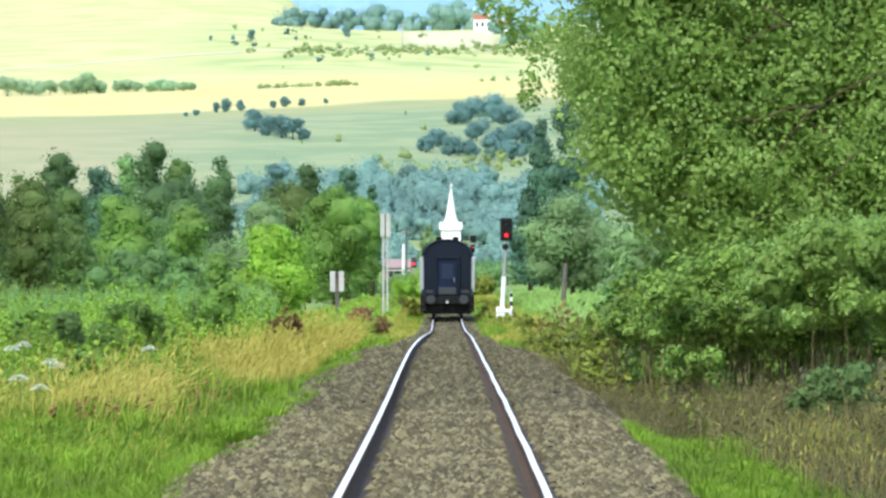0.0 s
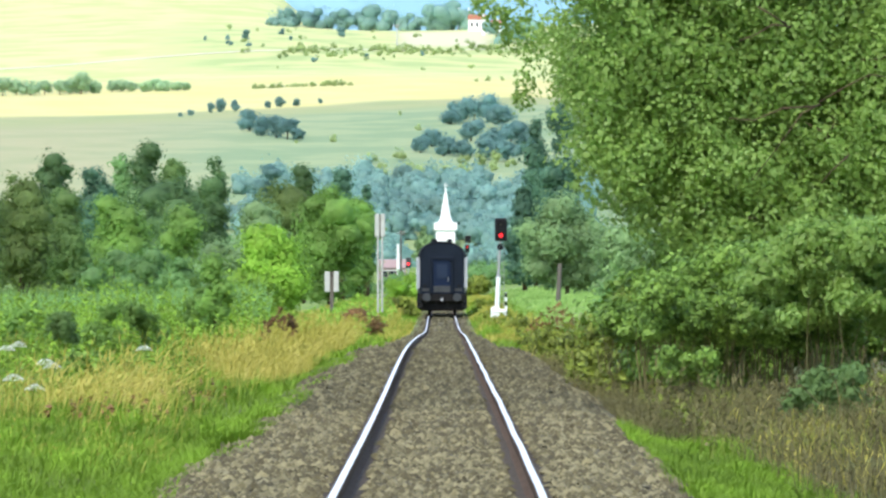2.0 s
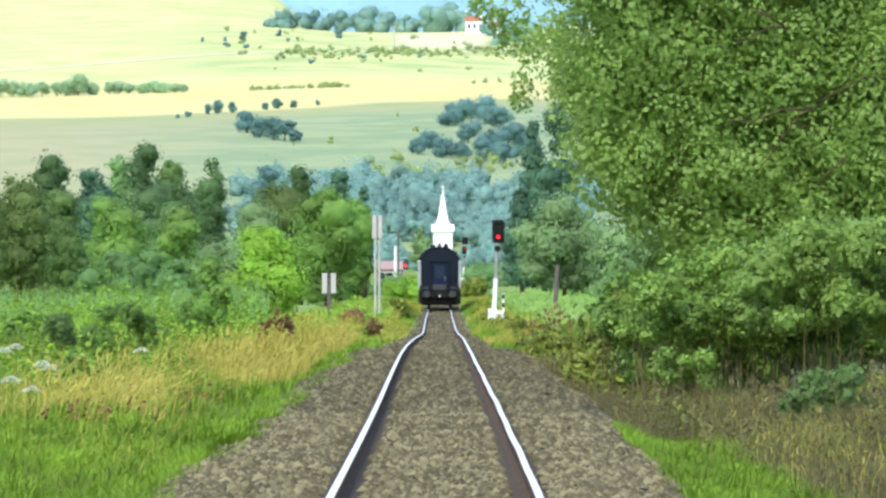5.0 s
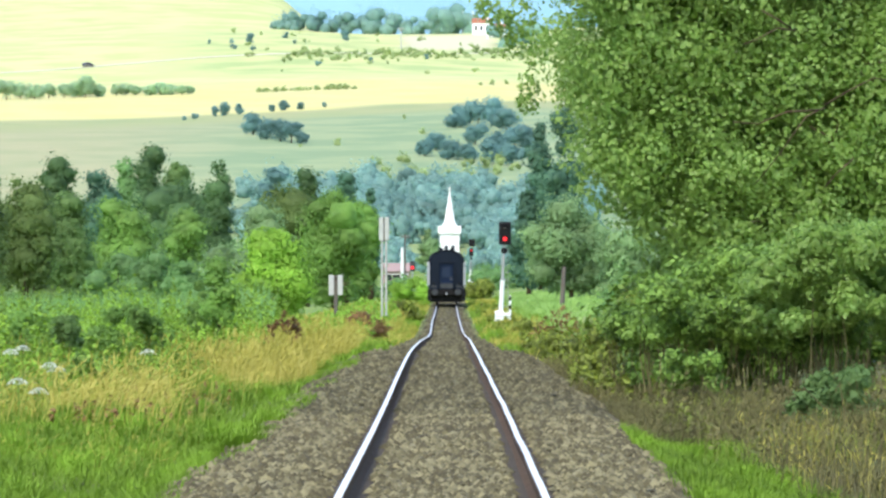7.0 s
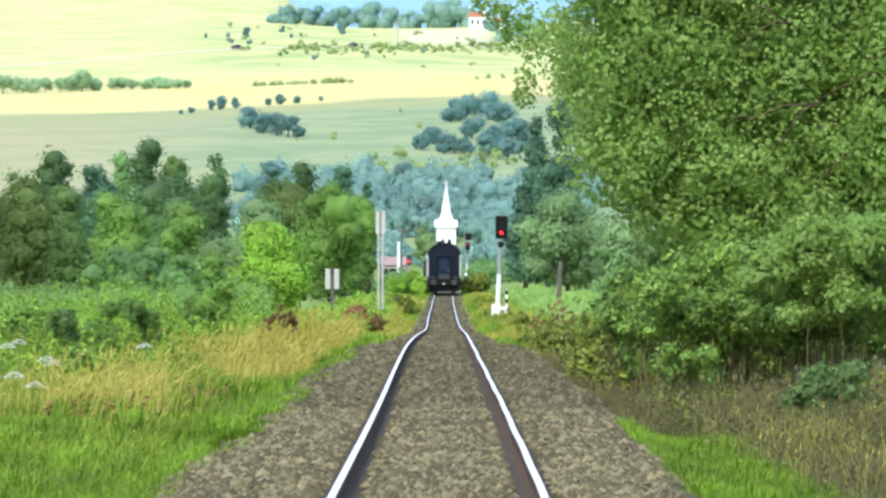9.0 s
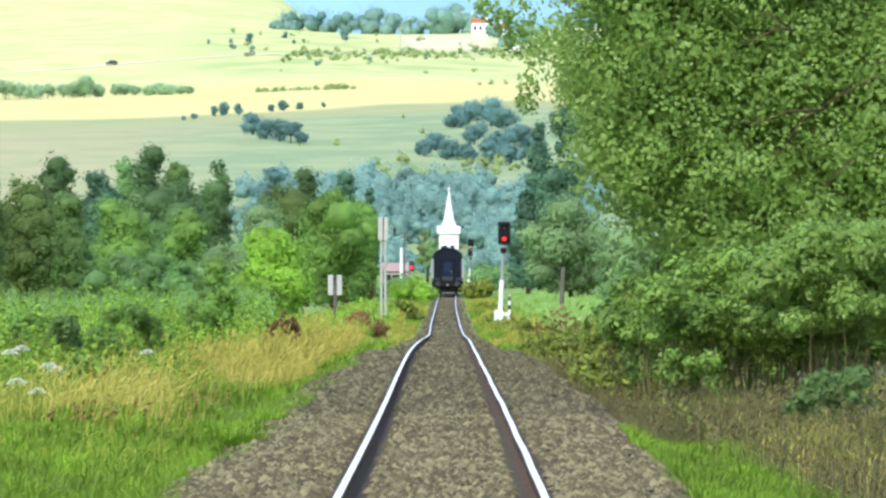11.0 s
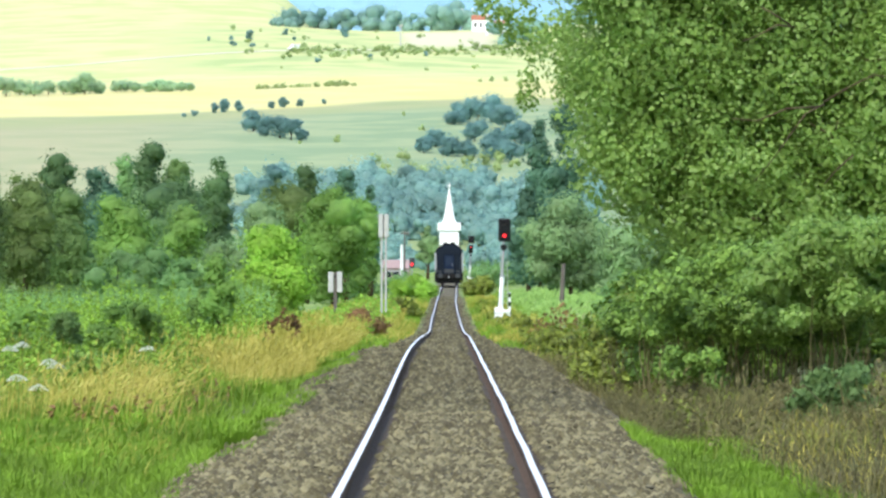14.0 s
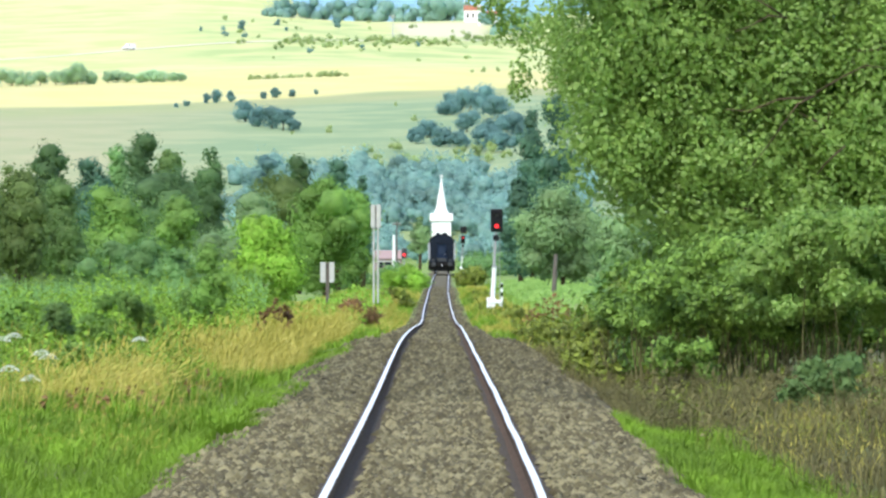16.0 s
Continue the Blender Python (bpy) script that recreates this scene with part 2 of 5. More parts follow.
def part(name, bm, mat, parent, label="", smooth=False):
    me = bpy.data.meshes.new(name)
    bm.to_mesh(me)
    bm.free()
    for m in (mat if isinstance(mat, (list, tuple)) else [mat]):
        me.materials.append(m)
    if smooth:
        me.polygons.foreach_set("use_smooth", np.ones(len(me.polygons), bool))
    return under(new(name, me), parent, label)


def block(bm, x0, x1, y0, y1, z0, z1, bevel=0.0):
    b = bmesh.new()
    bmesh.ops.create_cube(b, size=1.0, matrix=Matrix.LocRotScale(((x0 + x1) / 2, (y0 + y1) / 2, (z0 + z1) / 2), None, (x1 - x0, y1 - y0, z1 - z0)))
    if bevel:
        bmesh.ops.bevel(b, geom=b.edges[:], offset=bevel, segments=2, affect="EDGES", profile=0.5)
    me = bpy.data.meshes.new("temporary")
    b.to_mesh(me)
    b.free()
    bm.from_mesh(me)
    bpy.data.meshes.remove(me)
    return bm


def boxed(*a, **k):
    return block(bmesh.new(), *a, **k)


def tube(points, radii, sides=8, bm=None, caps=True):
    """A tapered round rod along a line of points."""
    bm = bm or bmesh.new()
    pts = [Vector(p) for p in points]
    rings = []
    for i, p in enumerate(pts):
        d = (pts[min(i + 1, len(pts) - 1)] - pts[max(i - 1, 0)]).normalized()
        u = d.orthogonal().normalized()
        if i and abs(d.z) > 0.9:
            u = (Vector((1, 0, 0)) - d * d.x).normalized()
        elif abs(d.z) > 0.9:
            u = (Vector((1, 0, 0)) - d * d.x).normalized()
        w = d.cross(u)
        r = radii[i] if isinstance(radii, (list, tuple)) else radii
        rings.append([bm.verts.new(p + r * (math.cos(2 * math.pi * k / sides) * u + math.sin(2 * math.pi * k / sides) * w)) for k in range(sides)])
    for a, b in zip(rings, rings[1:]):
        for k in range(sides):
            bm.faces.new((a[k], a[(k + 1) % sides], b[(k + 1) % sides], b[k]))
    if caps:
        bm.faces.new(rings[0][::-1])
        bm.faces.new(rings[-1])
    return bm


def thing(name, m, label, category, group="", kind=""):
    ob = new(name)
    ob.matrix_world = m
    ob.empty_display_size = 0.1
    return tagged(ob, label, category, group, kind)


def unit(v):
    return v / np.maximum(np.linalg.norm(v, axis=1, keepdims=True), 1e-9)


def masses(lobes, scale=0.64, round_=9, rings=6):
    """Closed uneven masses that fill the inside of leafy clumps."""
    vs, ts, n = [], [], 0
    th = np.linspace(0, np.pi, rings)
    ph = np.arange(round_) * 2 * np.pi / round_
    T, P = np.meshgrid(th, ph, indexing="ij")
    d = np.stack([np.sin(T) * np.cos(P), np.sin(T) * np.sin(P), np.cos(T)], -1).reshape(-1, 3)
    i, k = np.meshgrid(np.arange(rings - 1), np.arange(round_), indexing="ij")
    a, b = (i * round_ + k).ravel(), (i * round_ + (k + 1) % round_).ravel()
    faces = np.concatenate([np.stack([a, a + round_, b + round_], 1), np.stack([a, b + round_, b], 1)])
    for c, r in lobes:
        o = rng.uniform(0, 9, 3)
        w = 1 + 0.16 * np.sin(d[:, 0] * 4 + o[0]) * np.sin(d[:, 2] * 5 + o[1]) + 0.1 * np.sin(d[:, 1] * 8 + o[2])
        vs.append(c + d * r * (scale * w)[:, None])
        ts.append(faces + n)
        n += len(d)
    return np.concatenate(vs), np.concatenate(ts)


def leaf_mesh(name, centre, normal, size, mat, long=1.3, extra=None):
    """Leaves: folded kites, each of two triangles, at the centres and facing the normals."""
    n = len(centre)
    normal = unit(normal)
    side = unit(np.cross(normal, rng.normal(size=(n, 3))))
    along = np.cross(side, normal)
    s = (size * rng.uniform(0.65, 1.35, n))[:, None]
    fold = normal * s * rng.uniform(-0.15, 0.25, (n, 1))
    a, b = centre - along * s * long * 0.5, centre + along * s * long * 0.5
    c, d = centre - side * s * 0.5 + fold - along * s * 0.1, centre + side * s * 0.5 + fold - along * s * 0.1
    v = np.stack([a, c, b, d], 1).reshape(-1, 3)
    k = 4 * np.arange(n)[:, None]
    t = np.concatenate([k + [0, 2, 1], k + [0, 3, 2]], 1).reshape(-1, 3)
    if extra is not None:
        v, t = np.concatenate([v, extra[0]]), np.concatenate([t, extra[1] + len(v)])
    return tri_mesh(name, v, t, mat)


def lobes_in(width, depth, low, top, count, size, pointed=0.0):
    """Clumps of a crown, centres and radii: large ones fill an egg-shaped outline, small ones break up its surface."""
    out = []
    for k in range(3 * count):
        u = rng.normal(size=3)
        small = k >= count
        u = u / np.linalg.norm(u) * (rng.uniform(0.85, 1.0) if small else rng.uniform(0.2, 0.95))
        h = (u[2] + 1) / 2
        f = 1.08 - 0.22 * h - pointed * h + 0.12 * math.sin(7 * u[0] + 3 * u[1] + 5 * u[2])
        r = size * (rng.uniform(0.32, 0.6) if small else rng.uniform(0.75, 1.2))
        inset = size * 0.75
        c = np.array([u[0] * (width / 2 - inset) * f, u[1] * (depth / 2 - inset) * f, low + inset + h * (top - low - 2 * inset + 0.3 * size)])
        if small:
            c -= u * size * 0.3
        out.append((c, np.array([r, r, r * rng.uniform(0.6, 0.9)])))
    return out


def leaves_on(lobes, count, size, mat, name="crown", ragged=0.22, long=1.3, droop=0.0, flutter=0.45, core=0.3, solid=0):
    """Leaves over the clumps, with a closed layer of leafy twigs inside each clump."""
    area = np.array([r[0] * r[2] for _, r in lobes])
    inner = int(count * core)
    count = count + inner
    pick = rng.choice(len(lobes), count, p=area ** 0.9 / (area ** 0.9).sum())
    c, r = np.array([l[0] for l in lobes])[pick], np.array([l[1] for l in lobes])[pick]
    d = unit(rng.normal(size=(count, 3)))
    rad = 1.0 - np.abs(rng.normal(0, 0.18, count)) + rng.normal(0, ragged * 0.4, count)
    rad[:inner] = rng.uniform(0.5, 0.82, inner)
    wob = 1 + ragged * np.sin(d[:, 0] * 5 + pick) * np.sin(d[:, 2] * 6 + pick * 2) + 0.6 * ragged * np.sin(d[:, 1] * 9 + d[:, 2] * 7 + pick)
    pos = c + d * r * (rad * wob)[:, None]
    nrm = d * 1.2 + rng.normal(0, flutter, (count, 3)) + [0, 0, 0.3 - droop]
    sizes = np.full(count, size)
    sizes[:inner] *= 1.7
    return leaf_mesh(name, pos, nrm, sizes, mat, long, masses(lobes[:solid]) if solid else None)


def tree(name, x, y, top, width, mat, leaf, count, label, category="tree", clear=0.12, lobes=16, size=None, pointed=0.0, group="", depth=None, trunk=None):
    """A tree on the ground at x, y: tapered trunk with limbs, and a crown of leaves in clumps."""
    z = float(gz(x, y)) - 0.05
    h = top - z
    ob = thing(name, pose(x, y, z), label, category, group)
    size = size or 0.2 * (width * width * h) ** (1 / 3)
    ls = lobes_in(width, depth or width * 0.8, h * clear, h * 1.03, lobes, size, pointed)
    r = trunk or max(0.05, h * 0.022)
    bm = tube([(0, 0, -0.2), (r * 0.4, 0, h * 0.25), (-r * 0.5, r * 0.4, h * 0.45), (0, 0, h * 0.65)], [r * 1.3, r, r * 0.7, r * 0.2], 8)
    for c, rr in ls[:9]:
        k = rng.uniform(0.15, 0.45)
        s = Vector((0, 0, h * k))
        e = Vector(c)
        tube([s, s.lerp(e, 0.5) + Vector((0, 0, -0.05 * h)), e], [r * 0.5, r * 0.3, r * 0.1], 6, bm)
    part("trunk", bm, BARK, ob, "grey-brown bark", True)
    under(new("crown", leaves_on(ls, count, leaf, mat, flutter=0.3, core=0.12, solid=lobes)), ob)
    return ob


def blades(name, x, y, height, width, mat, lean=0.35, wind=0.12, head=0.0):
    """Grass: bent tapering blades that stand on the ground, those with a head being seed stalks."""
    n = len(x)
    base = np.stack([x, y, gz(x, y) - 0.02], 1)
    h = height * rng.uniform(0.55, 1.2, n)
    w = width * rng.uniform(0.7, 1.3, n)
    yaw = rng.uniform(0, 2 * np.pi, n)
    side = np.stack([np.cos(yaw), np.sin(yaw) * 0.5, np.zeros(n)], 1)
    bend = np.stack([rng.normal(wind, lean, n), rng.normal(0, lean, n), np.zeros(n)], 1)
    up = np.array([0, 0, 1.0])
    mid = base + bend * (h * 0.3)[:, None] + up * (h * 0.6)[:, None]
    tip = base + bend * (h * 0.95)[:, None] + up * (h * (1 - 0.25 * np.minimum(1, np.abs(bend).sum(1))))[:, None]
    k = 5 * np.arange(n)[:, None]
    mw = w * (0.8 if not head else 0.5)
    v = [base - side * w[:, None] / 2, base + side * w[:, None] / 2, mid + side * mw[:, None] / 2, mid - side * mw[:, None] / 2, tip]
    t = [k + [0, 1, 2], k + [0, 2, 3], k + [3, 2, 4]]
    verts, tris = np.stack(v, 1).reshape(-1, 3), np.concatenate(t, 1).reshape(-1, 3)
    if head:
        c = mid * 0.25 + tip * 0.75
        d = tip - mid
        hv = np.stack([c - d * 0.25, c - side * head / 2, c + d * 0.35, c + side * head / 2], 1).reshape(-1, 3)
        q = 4 * np.arange(n)[:, None]
        ht = np.concatenate([q + [0, 2, 1], q + [0, 3, 2]], 1).reshape(-1, 3) + len(verts)
        verts, tris = np.concatenate([verts, hv]), np.concatenate([tris, ht])
    return new(name, tri_mesh(name, verts, tris, mat))


def scatter(n, x0, x1, y0, y1, power=1.0, clump=0.0, bare=-0.5):
    """n places in a strip, thinner with distance where power is over 1, gathered in clumps."""
    y = y0 + (y1 - y0) * rng.uniform(0, 1, n) ** power
    x = rng.uniform(x0, x1, n)
    if clump:
        keep = noise_at(x, y * 0.13, clump) > rng.uniform(bare, bare + 1.1, n)
        x, y = x[keep], y[keep]
    return x, y


def noise_at(x, y, s):
    return np.sin(x / s + 1.3 * np.sin(y / s * 0.7)) * np.sin(y / s * 0.8 + 1.7 * np.sin(x / s * 0.6) + 0.5)


def herbs(name, x, y, height, spread, leaf, per, mat, long=2.2):
    """Leafy weeds: columns of leaves that narrow upwards."""
    n = len(x)
    i = np.repeat(np.arange(n), per)
    h = (height * rng.uniform(0.6, 1.15, n) * (0.9 + 0.3 * noise_at(x, y, 1.1)))[i]
    k = rng.uniform(0.05, 1, len(i)) ** 0.8
    r = spread * (1.15 - k) * rng.uniform(0, 1, len(i))
    a = rng.uniform(0, 2 * np.pi, len(i))
    pos = np.stack([x[i] + np.cos(a) * r, y[i] + np.sin(a) * r, gz(x[i], y[i]) + k * h], 1)
    nrm = np.stack([np.cos(a) * 0.5, np.sin(a) * 0.5, np.ones(len(i)) * 0.8], 1) + rng.normal(0, 0.4, (len(i), 3))
    return new(name, leaf_mesh(name, pos, nrm, leaf, mat, long))


# ---- ground ----
def grow(a, b, first, ratio):
    out, s = [a], first
    while out[-1] < b:
        out.append(out[-1] + s)
        s *= ratio
    return out


GX = sorted(set([round(v, 2) for v in np.arange(-8, 8.01, 0.25)] + [round(s * v, 2) for s in (-1, 1) for v in grow(8.5, 60, 0.6, 1.12) + list(np.arange(66, 420, 9.0)) + grow(440, 3600, 40, 1.35)]))
GY = [-300, -120, -50, -20, 0, 15] + list(np.arange(25, 70, 0.75)) + list(np.arange(70, 560, 5.0)) + list(np.arange(560, 2400, 15.0)) + grow(2420, 4900, 60, 1.15)


def ground_material():
    m = bpy.data.materials.new("meadow_and_fields")
    m.use_nodes = True
    n, l = m.node_tree.nodes, m.node_tree.links
    p = n["Principled BSDF"]
    p.inputs["Roughness"].default_value = 0.95
    geo, sep = n.new("ShaderNodeNewGeometry"), n.new("ShaderNodeSeparateXYZ")
    l.new(geo.outputs["Position"], sep.inputs[0])

    def noise_tex(scale, detail=5.0):
        t = n.new("ShaderNodeTexNoise")
        t.inputs["Scale"].default_value, t.inputs["Detail"].default_value = scale, detail
        l.new(geo.outputs["Position"], t.inputs["Vector"])
        return t.outputs[0]

    def calc(op, a, b, c=None):
        t = n.new("ShaderNodeMath")
        t.operation = op
        for i, v in enumerate((a, b, c)):
            if v is None:
                continue
            if isinstance(v, (int, float)):
                t.inputs[i].default_value = v
            else:
                l.new(v, t.inputs[i])
        return t.outputs[0]

    def ramp(v, lo, hi):
        t = n.new("ShaderNodeMapRange")
        t.interpolation_type = "SMOOTHSTEP"
        l.new(v, t.inputs[0])
        t.inputs[1].default_value, t.inputs[2].default_value = lo, hi
        return t.outputs[0]

    def mix(f, a, b):
        t = n.new("ShaderNodeMix")
        t.data_type = "RGBA"
        l.new(f, t.inputs["Factor"])
        for sock, v in ((t.inputs["A"], a), (t.inputs["B"], b)):
            if isinstance(v, tuple):
                sock.default_value = (*v, 1)
            else:
                l.new(v, sock)
        return t.outputs["Result"]

    x, y = sep.outputs[0], sep.outputs[1]
    big, mid, fine = noise_tex(0.012), noise_tex(0.05), noise_tex(0.9)
    soil = mix(ramp(fine, 0.35, 0.65), (0.085, 0.058, 0.025), (0.086, 0.115, 0.025))
    meadow = mix(ramp(noise_tex(0.12), 0.4, 0.6), (0.122, 0.216, 0.025), (0.216, 0.288, 0.058))
    near = mix(ramp(y, 90, 200), soil, meadow)
    slope = mix(ramp(mid, 0.40, 0.62), (0.205, 0.290, 0.140), (0.285, 0.340, 0.165))       # rough pasture
    slope = mix(ramp(calc("MULTIPLY_ADD", big, 40.0, x), -70, -10), mix(ramp(mid, 0.35, 0.65), (0.300, 0.322, 0.155), (0.365, 0.345, 0.180)), slope)
    tan = mix(ramp(mid, 0.3, 0.7), (0.345, 0.345, 0.155), (0.270, 0.322, 0.132))           # stubble
    straw = mix(ramp(mid, 0.3, 0.75), (0.575, 0.525, 0.187), (0.550, 0.500, 0.230))        # ripe corn
    upper = mix(ramp(mid, 0.35, 0.7), (0.565, 0.555, 0.245), (0.450, 0.515, 0.180))        # dry upland grass
    scrubby = mix(ramp(mid, 0.35, 0.6), (0.346, 0.432, 0.158), (0.518, 0.533, 0.216))
    wob = calc("MULTIPLY_ADD", big, 50.0, -25.0)
    yy = calc("ADD", y, wob)
    c = mix(ramp(y, 700, 900), near, slope)
    c = mix(ramp(calc("MULTIPLY_ADD", x, -1.0, yy), 1215, 1275), c, tan)
    c = mix(ramp(calc("MULTIPLY_ADD", x, -1.0, yy), 1302, 1318), c, straw)
    c = mix(ramp(yy, 1450, 1500), c, upper)
    right = calc("MULTIPLY", ramp(calc("MULTIPLY_ADD", big, 60.0, x), -85, -40), calc("MULTIPLY", ramp(y, 1520, 1580), calc("SUBTRACT", 1.0, ramp(y, 1830, 1880))))
    c = mix(right, c, scrubby)
    # a bare pale field below the hilltop houses, its sunlit white painted in
    bare = calc("MULTIPLY", calc("MULTIPLY", ramp(calc("MULTIPLY_ADD", big, 14.0, x), -14, -6), calc("SUBTRACT", 1.0, ramp(x, 12, 20))),
                calc("MULTIPLY", ramp(calc("MULTIPLY_ADD", mid, 60.0, yy), 1755, 1795), calc("SUBTRACT", 1.0, ramp(yy, 1850, 1870))))
    c = mix(bare, c, (0.56, 0.52, 0.34))
    l.new(c, p.inputs["Base Color"])
    bp = n.new("ShaderNodeBump")
    bp.inputs["Strength"].default_value, bp.inputs["Distance"].default_value = 0.5, 0.1
    l.new(fine, bp.inputs["Height"])
    l.new(bp.outputs[0], p.inputs["Normal"])
    return m


def sheet(name, xs, ys, zf, mat):
    X, Y = np.meshgrid(np.array(xs, float), np.array(ys, float))
    v = np.stack([X, Y, zf(X, Y)], -1).reshape(-1, 3)
    w = len(xs)
    i = (np.arange(len(ys) - 1)[:, None] * w + np.arange(w - 1)[None]).ravel()[:, None]
    t = np.concatenate([i + [0, 1, w + 1], i + [0, w + 1, w]], 1).reshape(-1, 3)
    me = tri_mesh(name, v, t, mat)
    me.polygons.foreach_set("use_smooth", np.ones(len(me.polygons), bool))
    return new(name, me)


tagged(sheet("ground", GX, GY, gz, ground_material()), "green valley floor rising to dry yellow hillside fields", "ground", kind="structure")

# a ridge backdrop beyond the hill, its haze a pale blue glow
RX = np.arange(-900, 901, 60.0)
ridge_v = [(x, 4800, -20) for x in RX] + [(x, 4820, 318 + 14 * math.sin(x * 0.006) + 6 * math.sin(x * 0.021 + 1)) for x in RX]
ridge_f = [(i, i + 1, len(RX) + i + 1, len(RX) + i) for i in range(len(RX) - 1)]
tagged(new("backdrop", mesh_of("backdrop", ridge_v, ridge_f, HAZE)), "mountain ridge in the distance, glowing pale haze blue", "mountain", kind="structure")


# ---- railway ----
def bed_z(x, y):
    return gz(x, y) + 0.02 - 0.14 * step(2.2, 2.6, np.abs(x) + 1.05 * step(105, 165, y) + 0.22 * np.sin(y * 0.45 + x) + 0.12 * np.sin(y * 1.3))


tagged(sheet("ballast_bed", list(np.linspace(-2.9, 2.9, 25)), list(np.arange(-30, 130, 1.5)) + list(np.arange(130, 700, 5.0)), bed_z, BED),
       "grey-brown ballast bed of the railway line", "track bed", kind="structure")


def stones(name, x, y, size, mat, sink=0.25):
    n = len(x)
    z = bed_z(x, y)
    base = np.array([(1, 0, 0), (0, 1, 0), (-1, 0, 0), (0, -1, 0), (0, 0, 1), (0, 0, -1)], float)
    v = base[None] * rng.uniform(0.6, 1.25, (n, 6, 1)) + rng.normal(0, 0.16, (n, 6, 3))
    a = rng.uniform(0, 2 * np.pi, n)
    ca, sa = np.cos(a)[:, None], np.sin(a)[:, None]
    v = np.stack([v[:, :, 0] * ca - v[:, :, 1] * sa, v[:, :, 0] * sa + v[:, :, 1] * ca, v[:, :, 2] * 0.75], -1)
    v = v * (size * np.clip(rng.lognormal(-0.05, 0.38, n), 0.4, 2.2) / 2)[:, None, None] + np.stack([x, y, z + size * sink], 1)[:, None]
    k = 6 * np.arange(n)[:, None]
    t = np.concatenate([k + f for f in ([0, 1, 4], [1, 2, 4], [2, 3, 4], [3, 0, 4])], 1)
    return new(name, tri_mesh(name, v.reshape(-1, 3), t.reshape(-1, 3), mat))


def off_rails(x, y):
    k = np.abs(np.abs(x - line_x(y)) - 0.755) > 0.155
    return x[k], y[k]


for n_st, y0, y1, sz in ((26000, 33, 62, 0.066), (15000, 62, 105, 0.085), (7000, 105, 210, 0.11), (4500, 210, 420, 0.15)):
    sx, sy = off_rails(*scatter(n_st, -2.7 if y0 < 105 else -2.2, 2.7 if y0 < 105 else 2.2, y0, y1, 1.2))
    tagged(stones("ballast_stones", sx, sy, sz, STONE if y0 < 62 else STONE_FAR), "loose grey-brown crushed ballast stones between the rails", "ballast", kind="stuff")

# brake dust and rust have stained the ballast along both rails
for side in (-1, 1):
    ys = np.concatenate([np.arange(-30, 130, 1.5), np.arange(130, 620, 4.0)])
    sv, w = [], (-0.20, -0.1, 0.0, 0.1, 0.20)
    for y in ys:
        for k in w:
            x = float(line_x(y)) + side * 0.755 + k * (1 + 0.25 * math.sin(y * 2.3 + k * 9) + 0.15 * math.sin(y * 5.1))
            sv.append((x, y, float(bed_z(x, y)) + 0.014 - 0.01 * (abs(k) > 0.15)))
    m = len(w)
    sf = [(i * m + k, i * m + k + 1, (i + 1) * m + k + 1, (i + 1) * m + k) for i in range(len(ys) - 1) for k in range(m - 1)]
    tagged(new("stained_ballast", mesh_of("stained_ballast", sv, sf, STAINED)), "rust-stained dark ballast along a rail", "ballast", kind="stuff")

track = thing("railway_track", pose(0, 0, 0), "single railway track, worn rail heads whitened for sky shine", "railway track")
PROFILE = [(-0.07, -0.172), (0.07, -0.172), (0.07, -0.158), (0.012, -0.13), (0.012, -0.045), (0.034, -0.036), (0.036, -0.006), (0.028, 0.0), (-0.028, 0.0), (-0.036, -0.006), (-0.034, -0.036), (-0.012, -0.045), (-0.012, -0.13), (-0.07, -0.158)]
for side in (-1, 1):
    ys = list(np.arange(-30, 140, 1.5)) + list(np.arange(140, 900, 4.0))
    # worn rail: low joints and a slight wander
    sag = {y: 0.007 * math.sin(y * 0.52 + side) * math.sin(y * 0.21 + 1) for y in ys}
    rv = [(float(line_x(y)) + side * 0.7535 + px + 0.6 * sag[y], y, float(line_z(y)) + pz + sag[y]) for y in ys for px, pz in PROFILE]
    m = len(PROFILE)
    rf, ri = [], []
    for i in range(len(ys) - 1):
        for k in range(m):
            rf.append((i * m + k, i * m + (k + 1) % m, (i + 1) * m + (k + 1) % m, (i + 1) * m + k))
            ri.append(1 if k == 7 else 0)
    under(new("rail", mesh_of("rail", rv, rf, [RAIL_SIDE, RAIL_TOP], ri)), track, "steel rail with rusty sides and head whitened for sky shine")
slab = bmesh.new()
block(slab, -1.28, 1.28, -0.13, 0.13, -0.38, -0.185, 0.02)
slab_me = bpy.data.meshes.new("sleeper")
slab.to_mesh(slab_me)
slab.free()
slab_me.materials.append(SLEEPER)
for i in range(270):
    y = 34 + i * 0.62
    s = under(new("sleeper", slab_me), track)
    s.location = (float(line_x(y)), y, float(line_z(y)) + (0.018 if y > 85 else 0.0))


